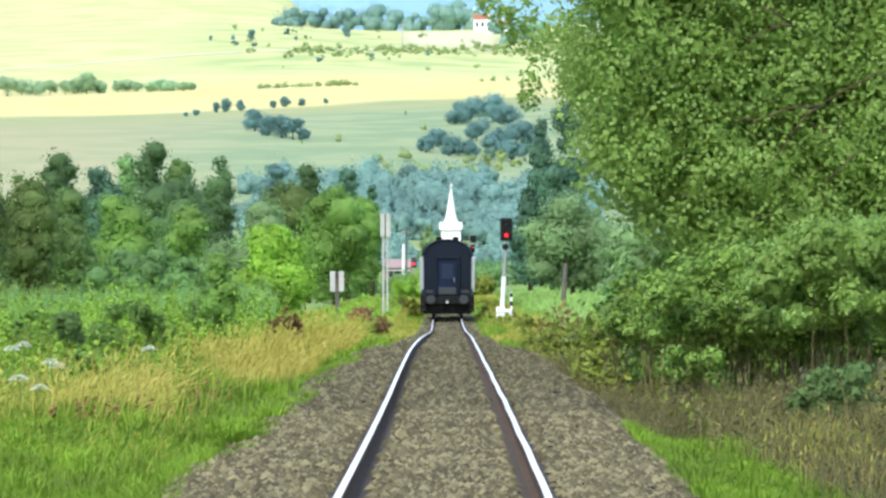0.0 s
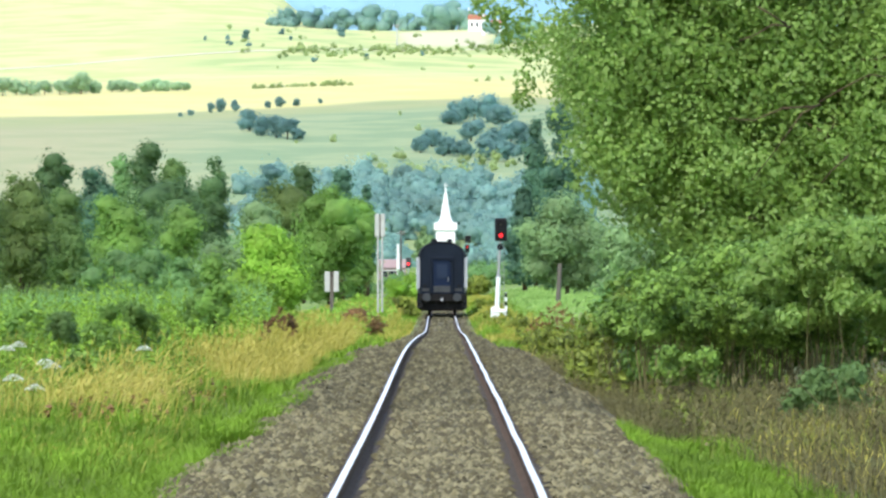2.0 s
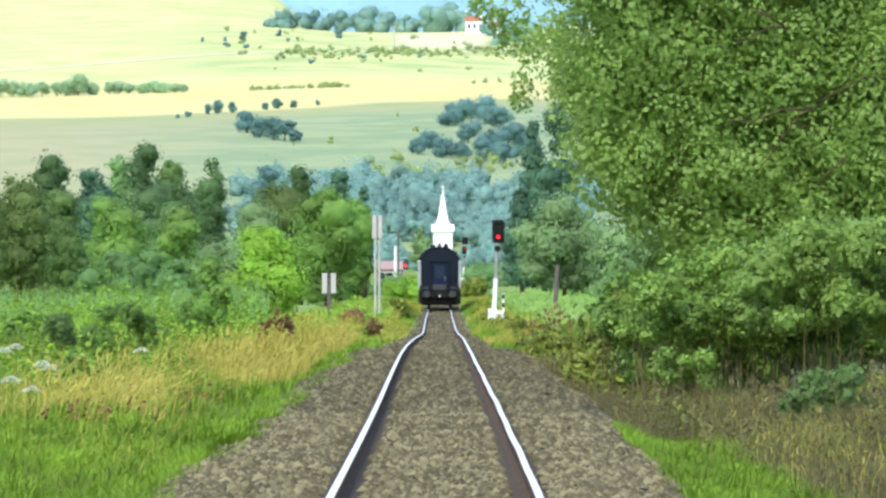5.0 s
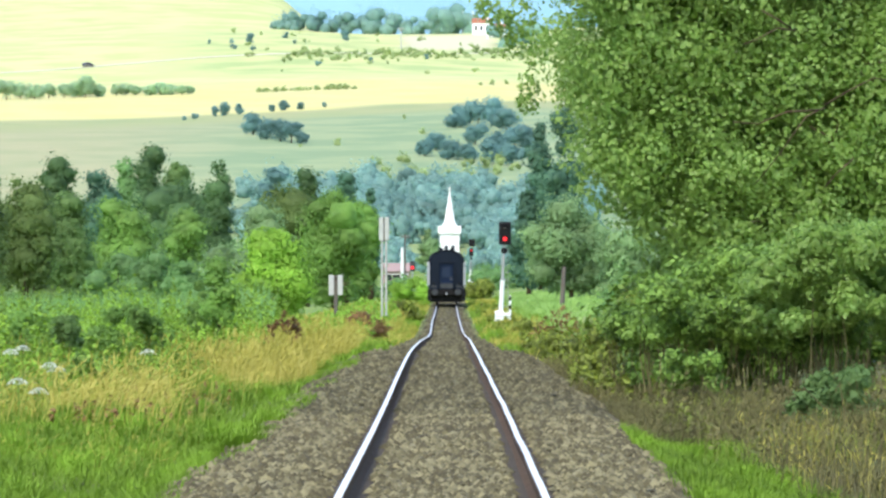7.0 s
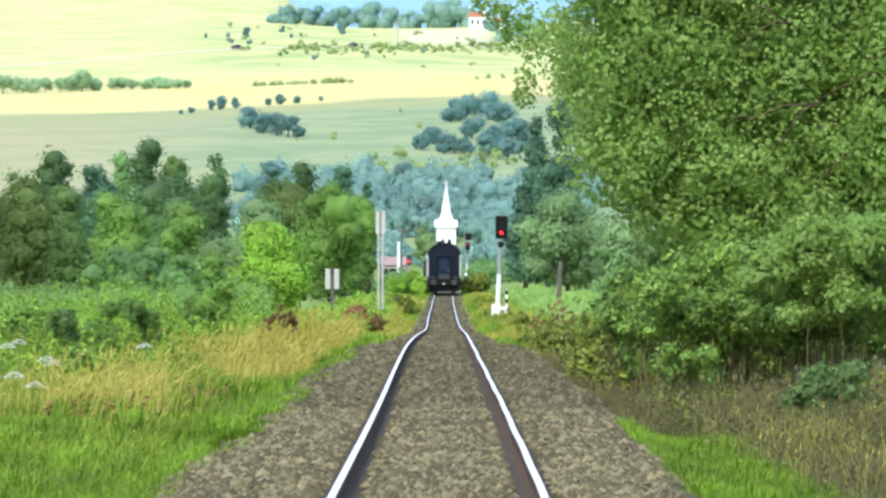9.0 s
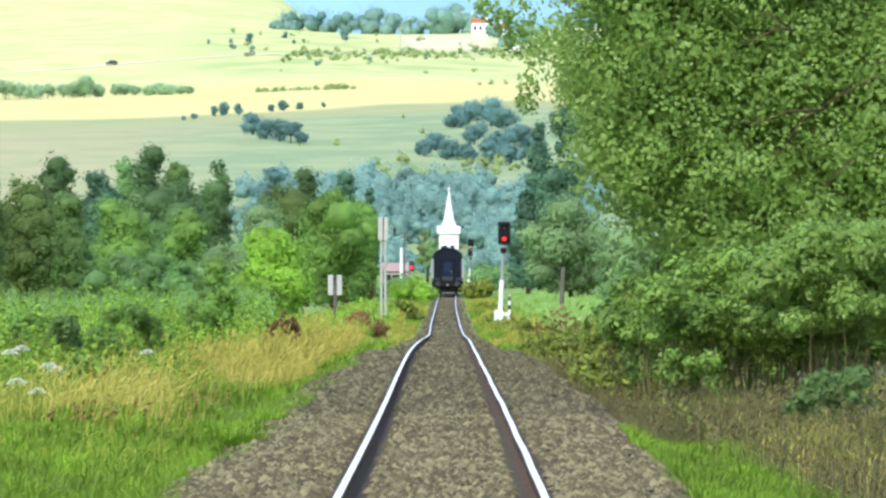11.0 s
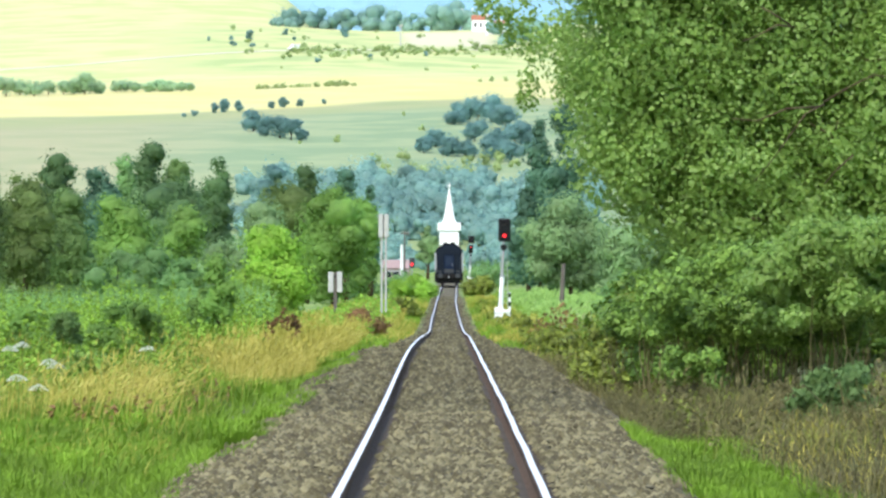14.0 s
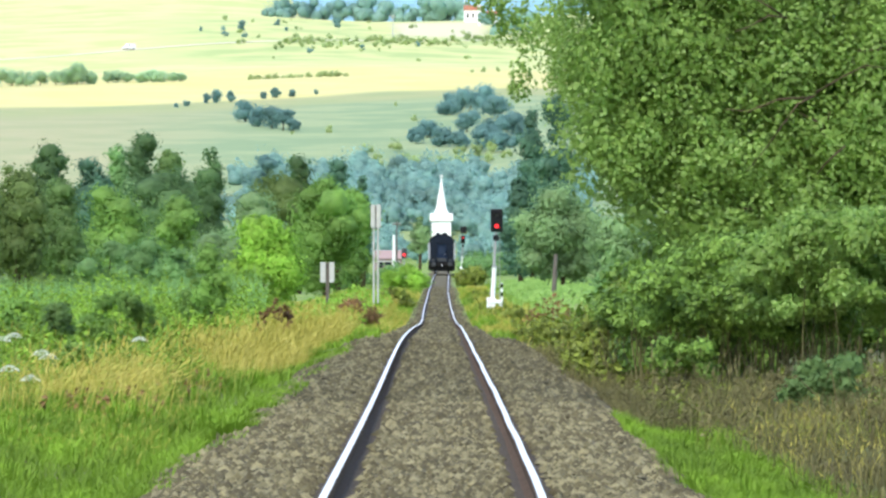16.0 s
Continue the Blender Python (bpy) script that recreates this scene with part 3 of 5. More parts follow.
# ---- the train ----
def carriage():
    car = thing("passenger_carriage", pose(0, 262, 0), "dark blue railway passenger carriage seen from its end", "railway carriage")
    L, W = 26.0, 1.42

    def section(y, w, top):
        pts = [(-w, 1.02), (-w, 3.2)]
        for k in range(1, 12):
            a = math.pi * (1 - k / 12)
            pts.append((math.cos(a) * w, 3.2 + (top - 3.2) * math.sin(a) ** 0.8))
        return [(x, y, z) for x, z in pts + [(w, 3.2), (w, 1.02)]]
    secs = [section(0.0, 1.24, 4.25), section(0.9, W, 4.30), section(L - 0.9, W, 4.30), section(L, 1.24, 4.25)]
    m = len(secs[0])
    v = [p for s in secs for p in s]
    f, idx = [], []
    for i in range(3):
        for k in range(m):
            f.append((i * m + k, i * m + (k + 1) % m, (i + 1) * m + (k + 1) % m, (i + 1) * m + k))
            idx.append(1 if 1 <= k <= 12 else 0)
    f += [tuple(range(m))[::-1], tuple(range(3 * m, 4 * m))]
    idx += [0, 0]
    under(new("body", mesh_of("body", v, f, [NAVY, ROOF], idx)), car)
    # end wall fittings, at the rear end y = 0
    part("gangway_frame", block(block(boxed(-0.66, -0.52, -0.16, 0.0, 1.3, 3.36, 0.02), 0.52, 0.66, -0.16, 0.0, 1.3, 3.36, 0.02), -0.66, 0.66, -0.16, 0.0, 3.24, 3.38, 0.02), NAVY, car)
    door = part("end_door", boxed(-0.5, 0.5, -0.05, 0.01, 1.32, 3.22, 0.01), NAVY_DEEP, car, "blue gangway end door")
    part("kick_panel", boxed(-0.47, 0.47, -0.075, -0.045, 1.36, 1.72, 0.01), GREY, door, "grey kick panel")
    part("door_window", boxed(-0.3, 0.3, -0.07, -0.045, 2.15, 2.95, 0.02), DOOR_GLASS, door)
    part("door_handle", tube([(0.36, -0.09, 2.0), (0.36, -0.09, 2.25)], 0.02), MAST, door)
    part("roof_rim", tube([(x * 1.015, -0.02, z) for x, _, z in secs[0][1:-1]], 0.04, 6), ROOF, car)
    for s in (-1, 1):
        # side doors on the tapered ends, pale colour standing for the sky they reflect
        part("side_door", boxed(s * 1.355 - 0.105, s * 1.355 + 0.105, 0.16, 1.05, 1.6, 3.35, 0.03), SILVER, car, "side entrance door, pale with painted sky reflection")
        part("grab_rail", tube([(s * 1.36, 0.08, 1.45), (s * 1.42, 0.05, 1.55), (s * 1.42, 0.05, 3.2), (s * 1.36, 0.08, 3.3)], 0.028, 6), SILVER, car, "pale grab rail")
        steps = part("entrance_steps", boxed(s * 1.27 - 0.17, s * 1.27 + 0.17, 0.1, 1.0, 0.42, 1.3, 0.03), UNDER, car)
        for z in (0.5, 0.8):
            part("tread", boxed(s * 1.32 - 0.15, s * 1.32 + 0.15, 0.04, 1.0, z, z + 0.04), GREY, steps)
        lamp = part("tail_lamp", tube([(s * 0.98, 0.02, 1.72), (s * 0.98, -0.06, 1.72)], 0.09, 12), BLACK, car, "unlit red tail lamp")
        part("lens", tube([(s * 0.98, -0.055, 1.72), (s * 0.98, -0.075, 1.72)], 0.07, 12), BLACK, lamp)
        buf = part("buffer", tube([(s * 0.875, 0.05, 1.06), (s * 0.875, -0.42, 1.06)], [0.13, 0.11], 12), UNDER, car)
        part("buffer_head", tube([(s * 0.875, -0.42, 1.06), (s * 0.875, -0.47, 1.06)], [0.24, 0.22], 16), GREY, buf, "grey round buffer head")
        part("end_plate", boxed(s * 0.98 - 0.24, s * 0.98 + 0.24, -0.02, 0.01, 1.42, 1.58, 0.005), GREY, car, "small grey data plate")
        part("corner_post", boxed(s * 1.2 - 0.05, s * 1.2 + 0.05, -0.03, 0.01, 1.3, 3.3, 0.01), NAVY, car)
        part("brake_hose", tube([(s * 0.32, -0.02, 0.95), (s * 0.33, -0.16, 0.7), (s * 0.3, -0.1, 0.45)], 0.03, 6), BLACK, car)
    part("buffer_beam", boxed(-1.3, 1.3, -0.02, 0.25, 0.84, 1.28, 0.03), UNDER, car)
    part("draw_hook", tube([(0, 0, 1.04), (0, -0.3, 1.04), (0, -0.36, 0.95)], [0.07, 0.06, 0.04], 8), GREY, car)
    part("tail_disc", tube([(0, -0.37, 0.93), (0, -0.40, 0.93)], 0.075, 14), SILVER, car, "small pale tail disc at the coupling")
    # added plate that darkens the lit gap below the carriage end
    part("end_skirt", boxed(-1.3, 1.3, 0.35, 0.5, 0.34, 0.9, 0.04), UNDER, car)
    part("underframe", block(block(boxed(-1.2, 1.2, 0.3, L - 0.3, 0.75, 1.05, 0.02), -1.05, 1.05, 7, 10, 0.35, 0.8, 0.04), -1.05, 1.05, 14, 18, 0.35, 0.8, 0.04), UNDER, car)
    for yb in (3.2, L - 3.2):
        bogie = part("bogie", block(block(block(boxed(-1.12, -0.92, yb - 1.8, yb + 1.8, 0.4, 0.72, 0.05), 0.92, 1.12, yb - 1.8, yb + 1.8, 0.4, 0.72, 0.05), -1.12, 1.12, yb - 0.3, yb + 0.3, 0.45, 0.8, 0.03), -1.2, 1.2, yb - 2.1, yb - 1.9, 0.3, 0.62, 0.02), UNDER, car)
        for dy in (-1.25, 1.25):
            bm = tube([(-0.74, yb + dy, 0.46), (0.74, yb + dy, 0.46)], 0.08, 8)
            for s in (-1, 1):
                tube([(s * 0.69, yb + dy, 0.46), (s * 0.72, yb + dy, 0.46), (s * 0.72, yb + dy, 0.46), (s * 0.82, yb + dy, 0.46)], [0.49, 0.49, 0.46, 0.46], 24, bm)
            part("wheelset", bm, UNDER, bogie)
    for y in (1.2, 4.5, 9.0, 14.0, 19.0, 24.0):
        for s in (-0.45, 0.45):
            part("roof_vent", boxed(s - 0.16, s + 0.16, y - 0.25, y + 0.25, 4.1, 4.42, 0.05), ROOF, car)
    for s in (-1, 1):
        for i in range(9):
            part("side_window", boxed(s * W - 0.015, s * W + 0.015, 2.6 + i * 2.4, 4.1 + i * 2.4, 2.05, 3.0, 0.03), GLASS, car)
    return car


train = carriage()


# ---- lineside ----
def lamp_hood(x, y, z, r, mat_parent):
    bm = bmesh.new()
    for k in range(9):
        a0, a1 = math.pi * k / 9, math.pi * (k + 1) / 9
        q = [bm.verts.new((x + math.cos(a) * r, yy, z + math.sin(a) * r)) for a, yy in ((a0, y), (a1, y), (a1, y - 0.22), (a0, y - 0.22))]
        bm.faces.new(q)
    bmesh.ops.solidify(bm, geom=bm.faces[:], thickness=0.008)
    return part("hood", bm, BLACK, mat_parent)


def light_signal(x, y, top, label, lit=0, scale=1.0):
    """Colour-light signal: concrete foot, white lower mast, grey upper mast, black head with two lamps, round number lamp."""
    z = float(gz(x, y))
    s = thing("railway_signal", pose(x, y, z), label, "railway signal", "railway signals")
    h = top - z
    part("foot", block(block(boxed(-0.28, 0.10, -0.22, 0.22, -0.3, 0.62, 0.03), -0.26, 0.42, -0.26, 0.26, 0.36, 0.52, 0.03), 0.24, 0.40, -0.2, 0.2, -0.3, 0.38, 0.03), WHITE, s, "whitewashed concrete foot")
    part("lower_mast", tube([(-0.02, 0, 0.5), (0.06, 0, h * 0.44)], 0.1, 12), WHITE, s, "white painted lower mast")
    part("upper_mast", tube([(0.06, 0, h * 0.44), (0.13, 0.03, h - 1.0)], 0.06, 12), MAST, s)
    head = part("signal_head", boxed(-0.11, 0.43, -0.1, 0.06, h - 1.02, h, 0.06), BLACK, s, "black signal head")
    part("back_box", boxed(-0.03, 0.35, 0.06, 0.22, h - 0.9, h - 0.12, 0.03), BLACK, head)
    for k, zz in enumerate((h - 0.76, h - 0.29)):
        part("lamp_lens", tube([(0.16, -0.09, zz), (0.16, -0.13, zz)], [0.095, 0.08], 20), RED_LIGHT if k == lit else LENS, head, "glowing red lamp" if k == lit else "dark lamp")
        lamp_hood(0.16, -0.1, zz, 0.15, head)
    part("round_lamp", tube([(0.13, -0.1, h - 1.28), (0.13, 0.04, h - 1.28)], 0.14, 16), BLACK, s, "round black lamp housing")
    part("collar", tube([(0.055, 0, h * 0.43), (0.06, 0, h * 0.45)], 0.115, 12), MAST, s)
    part("ladder", ladder(0.14, 0.12, 0.6, h - 1.1), MAST, s)
    return s


def far_top(s):
    return max((v.co.z for o in s.children if o.type == "MESH" for v in o.data.vertices))


def ladder(x, y, z0, z1):
    bm = tube([(x - 0.15, y, z0), (x - 0.15, y, z1)], 0.014, 5)
    tube([(x + 0.15, y, z0), (x + 0.15, y, z1)], 0.014, 5, bm)
    z = z0 + 0.2
    while z < z1:
        tube([(x - 0.15, y, z), (x + 0.15, y, z)], 0.01, 5, bm)
        z += 0.3
    return bm


light_signal(2.42, 213, 4.31, "black two-lamp railway signal showing red on a white mast")
far = light_signal(2.7, 612, 6.13, "far red railway signal on a slim mast beyond the train", 1)
part("route_box", boxed(-0.16, 0.62, -0.1, 0.2, far_top(far) + 0.25, far_top(far) + 1.15, 0.04), BLACK, far, "dark square route indicator")


def twin_mast(x, y, top):
    """Signal mast seen from behind: two thin uprights with two long rounded plates at the head."""
    z = float(gz(x, y))
    s = thing("signal_mast", pose(x, y, z), "grey twin-post signal mast with two long plates, seen from behind", "signal mast")
    h = top - z
    for dx in (-0.10, 0.10):
        part("post", tube([(dx, 0, -0.3), (dx, 0, h - 0.1)], 0.05, 10), CONCRETE, s)
    for dx in (-0.135, 0.135):
        part("plate", boxed(dx - 0.11, dx + 0.11, -0.1, 0.0, h - 1.12, h, 0.05), CONCRETE, s, "pale grey plate")
    part("head_frame", boxed(-0.04, 0.04, -0.04, 0.06, h - 1.15, h - 0.02, 0.01), WOOD, s)
    for k in range(8):
        part("rung", tube([(-0.1, 0, 0.5 + k * 0.36), (0.1, 0, 0.5 + k * 0.36)], 0.012, 5), MAST, s)
    part("relay_box", boxed(-0.08, 0.22, -0.16, 0.16, -0.2, 0.55, 0.02), BLACK, s, "dark relay box")
    return s


twin_mast(-2.99, 230, 4.74)


def twin_board(x, y, top):
    z = float(gz(x, y))
    s = thing("lineside_board", pose(x, y, z), "pair of white upright boards on a dark post", "railway sign")
    h = top - z
    part("post", boxed(-0.07, 0.07, 0.02, 0.12, -0.3, h - 0.02, 0.01), WOOD, s, "dark wooden post")
    for dx in (-0.175, 0.175):
        part("board", boxed(dx - 0.10, dx + 0.10, -0.02, 0.02, h - 0.8, h, 0.01), CONCRETE, s, "white board")
    part("batten", boxed(-0.26, 0.26, 0.02, 0.05, h - 0.2, h - 0.12), WOOD, s)
    return s


twin_board(-4.35, 190, 1.91)


def striped_post(x, y, top):
    z = float(gz(x, y)) - 0.1
    s = thing("marker_post", pose(x, y, z), "black and white striped marker post", "marker post")
    h = top - z
    n = 7
    for k in range(n):
        part("band", tube([(0, 0, h * k / n), (0, 0, h * (k + 1) / n)], 0.055, 10), WHITE if k % 2 else BLACK, s, "white band" if k % 2 else "black band")
    part("cap", tube([(0, 0, h), (0, 0, h + 0.04)], [0.055, 0.02], 10), WHITE, s)


striped_post(2.92, 222, 0.99)


def pole(x, y, top, r, lean, mat, label, arm=False):
    z = float(gz(x, y)) - 0.3
    p = thing("utility_pole" if arm else "wooden_post", pose(x, y, z, 0, lean, 0), label, "pole")
    h = top - z
    part("shaft", tube([(0, 0, 0), (0, 0, h)], [r * 1.2, r * 0.85], 10), mat, p)
    if arm:
        part("crossarm", boxed(-r * 6, r * 6, -0.05, 0.05, h * 0.93, h * 0.95), mat, p)
        for k in (-5, -2, 2, 5):
            part("insulator", tube([(r * k, 0, h * 0.95), (r * k, 0, h * 0.975)], r * 0.35, 6), WHITE, p)
    return p


pole(4.55, 190, 2.23, 0.09, 3, WOOD, "leaning weathered wooden post in the meadow")
pole(-5.07, 560, 7.44, 0.09, 0, WOOD, "thin dark wooden line pole", True)
pole(-5, 520, 5.5, 0.16, 0, WHITE, "stout white painted post beside the line")


def dwarf_signal(x, y, z):
    g = float(gz(x, y))
    s = thing("dwarf_signal", pose(x, y, g), "low signal with a glowing red lamp", "railway signal", "railway signals")
    part("post", tube([(0, 0, -0.2), (0, 0, z - g - 0.1)], 0.08, 8), MAST, s)
    head = part("signal_head", boxed(-0.3, 0.3, -0.1, 0.12, z - g - 0.45, z - g + 0.75, 0.05), GREY, s)
    part("lamp_lens", tube([(0, -0.1, z - g), (0, -0.16, z - g)], 0.17, 16), RED_LIGHT, head, "glowing red lamp")


dwarf_signal(-4.21, 560, 3.5)


# ---- church and houses ----
def church(x, y, shoulder, tip):
    z = float(gz(x, y))
    c = thing("church", pose(x, y, z), "white church with a slender spire above the trees", "church")
    h, t = shoulder - z, tip - z
    w = 1.62
    part("tower", boxed(-w, w, -w, w, -0.5, h - 1.0, 0.05), CHURCH, c)
    part("cornice", boxed(-w - 0.32, w + 0.32, -w - 0.32, w + 0.32, h - 1.3, h, 0.12), CHURCH, c)
    bm = bmesh.new()
    rings = []
    for r, zz in ((1.35, h), (0.98, h + 0.7), (0.12, t - 0.9)):
        rings.append([bm.verts.new((r * math.cos(math.pi * (k + 0.5) / 4), r * math.sin(math.pi * (k + 0.5) / 4), zz)) for k in range(8)])
    for a, b in zip(rings, rings[1:]):
        for k in range(8):
            bm.faces.new((a[k], a[(k + 1) % 8], b[(k + 1) % 8], b[k]))
    bm.faces.new(rings[-1])
    part("spire", bm, CHURCH, c, "white metal spire")
    part("ball", tube([(0, 0, t - 1.0), (0, 0, t - 0.85), (0, 0, t - 0.7)], [0.1, 0.22, 0.08], 10), CHURCH, c)
    part("cross", block(boxed(-0.07, 0.07, -0.05, 0.05, t - 0.75, t + 0.3), -0.32, 0.32, -0.05, 0.05, t - 0.15, t - 0.01), CHURCH, c)
    for dx in (-0.55, 0.55):
        part("louvre", boxed(dx - 0.3, dx + 0.3, -w - 0.04, -w + 0.02, h - 5.0, h - 3.2, 0.02), GREY, c)
    bm = boxed(-1.5, 1.5, 1.5, 18, -0.5, 1.8)
    part("nave", bm, CHURCH, c)
    bm = bmesh.new()
    q = [bm.verts.new(p) for p in ((-1.8, 1.4, 1.7), (1.8, 1.4, 1.7), (0, 1.4, 4.2), (-1.8, 18.3, 1.7), (1.8, 18.3, 1.7), (0, 18.3, 4.2))]
    for f in ((0, 1, 2), (5, 4, 3), (0, 2, 5, 3), (2, 1, 4, 5), (1, 0, 3, 4)):
        bm.faces.new([q[k] for k in f])
    part("nave_roof", bm, TILE, c)


church(0.1, 800, 11.19, 17.47)


def house(x, y, w, d, h, wall, label, turn=0, cover=None):
    z = float(gz(x, y)) - 0.3
    o = thing("house", pose(x, y, z, 0, 0, turn), label, "house", "village houses")
    part("wall", boxed(-w / 2, w / 2, -d / 2, d / 2, 0, h), wall, o)
    bm = bmesh.new()
    r = w * 0.42
    q = [bm.verts.new(p) for p in ((-w / 2 - 0.3, -d / 2 - 0.3, h - 0.05), (w / 2 + 0.3, -d / 2 - 0.3, h - 0.05), (w / 2 + 0.3, d / 2 + 0.3, h - 0.05), (-w / 2 - 0.3, d / 2 + 0.3, h - 0.05), (-w / 2, 0, h + r * 0.7), (w / 2, 0, h + r * 0.7))]
    for f in ((0, 1, 5, 4), (2, 3, 4, 5), (1, 2, 5), (3, 0, 4), (3, 2, 1, 0)):
        bm.faces.new([q[k] for k in f])
    roof = part("roof", bm, cover or TILE, o, "faded pink roof" if cover else "red clay tile roof")
    part("chimney", boxed(w * 0.2, w * 0.2 + 0.5, -0.25, 0.25, h, h + r * 0.95), wall, roof)
    for k in (-0.3, 0.0, 0.3):
        win = part("window", boxed(w * k - 0.45, w * k + 0.45, -d / 2 - 0.03, -d / 2 + 0.05, h * 0.35, h * 0.75), GLASS, o)
        part("frame", boxed(w * k - 0.55, w * k + 0.55, -d / 2 - 0.05, -d / 2 - 0.03, h * 0.75, h * 0.8), WHITE, win)


house(12.29, 1867, 7, 6, 4.5, CHURCH, "white village house with a red tiled roof on the hilltop")
house(18.38, 1841, 6, 6, 3.5, CHURCH, "small white village house on the hilltop")
house(-6.94, 640, 3.6, 4, 1.9, PINK, "low pink rendered house behind the trees", 0, PINK)
for hx, hy in ((5.13, 1890), (9.12, 1890), (14.37, 1824)):
    pole(hx, hy, float(gz(hx, hy)) + 8.5, 0.35, 0, WHITE, "white concrete pylon on the hilltop")
pole(-17.37, 1728, float(gz(-17.37, 1728)) + 8.0, 0.22, 0, CONCRETE, "grey power pole on the hillside", True)

# ---- road and cars on the hillside ----
RA, RB = (-149.03, 1600), (-69.14, 1663)


def road_y(x):
    return RA[1] + (RB[1] - RA[1]) * (x - RA[0]) / (RB[0] - RA[0])


rx = np.arange(-420, 150, 4.0)
rv = [(x, road_y(x) + k, float(gz(x, road_y(x) + k)) + 0.12) for x in rx for k in (-3, 3)]
rf = [(2 * i, 2 * i + 2, 2 * i + 3, 2 * i + 1) for i in range(len(rx) - 1)]
tagged(new("road", mesh_of("road", rv, rf, ROAD)), "pale dusty road across the yellow hillside", "road", kind="structure")


def motor_car(paint, label, van=False):
    c = thing("van" if van else "car", pose(0, 0, 0), label, "van" if van else "car", "cars on the hill road")
    h = 2.05 if van else 1.45
    L = 2.2 if van else 1.95
    out = [(-L, 0.35), (L, 0.35), (L, 0.8), (L * 0.55, 0.95), (L * 0.3, h), (-L * (0.98 if van else 0.55), h), (-L, 0.95)]
    bm = bmesh.new()
    a = [bm.verts.new((x, -0.88, z)) for x, z in out]
    b = [bm.verts.new((x, 0.88, z)) for x, z in out]
    bm.faces.new(a)
    bm.faces.new(b[::-1])
    for k in range(len(out)):
        bm.faces.new((a[k], b[k], b[(k + 1) % len(out)], a[(k + 1) % len(out)]))
    bmesh.ops.recalc_face_normals(bm, faces=bm.faces[:])
    bmesh.ops.bevel(bm, geom=bm.edges[:], offset=0.06, segments=2, affect="EDGES", profile=0.5)
    part("body", bm, paint, c)
    for s in (-1, 1):
        if not van:
            part("side_window", boxed(-L * 0.45, L * 0.28, s * 0.88 - 0.015, s * 0.88 + 0.015, 0.98, 1.34, 0.01), GLASS, c)
        else:
            part("side_window", boxed(L * 0.2, L * 0.34, s * 0.88 - 0.015, s * 0.88 + 0.015, 1.3, 1.9, 0.01), GLASS, c)
        for x in (-L * 0.6, L * 0.62):
            part("wheel", tube([(x, s * 0.72, 0.33), (x, s * 0.92, 0.33)], 0.33, 16), TYRE, c)
    return c


dark_car = motor_car(CAR_DARK, "dark car driving along the hillside road")
grey_car = motor_car(CAR_DARK, "dark grey car driving along the hillside road")
silver_car = motor_car(CAR_SILVER, "silver car driving along the hillside road")
white_van = motor_car(WHITE, "white van driving along the hillside road", True)

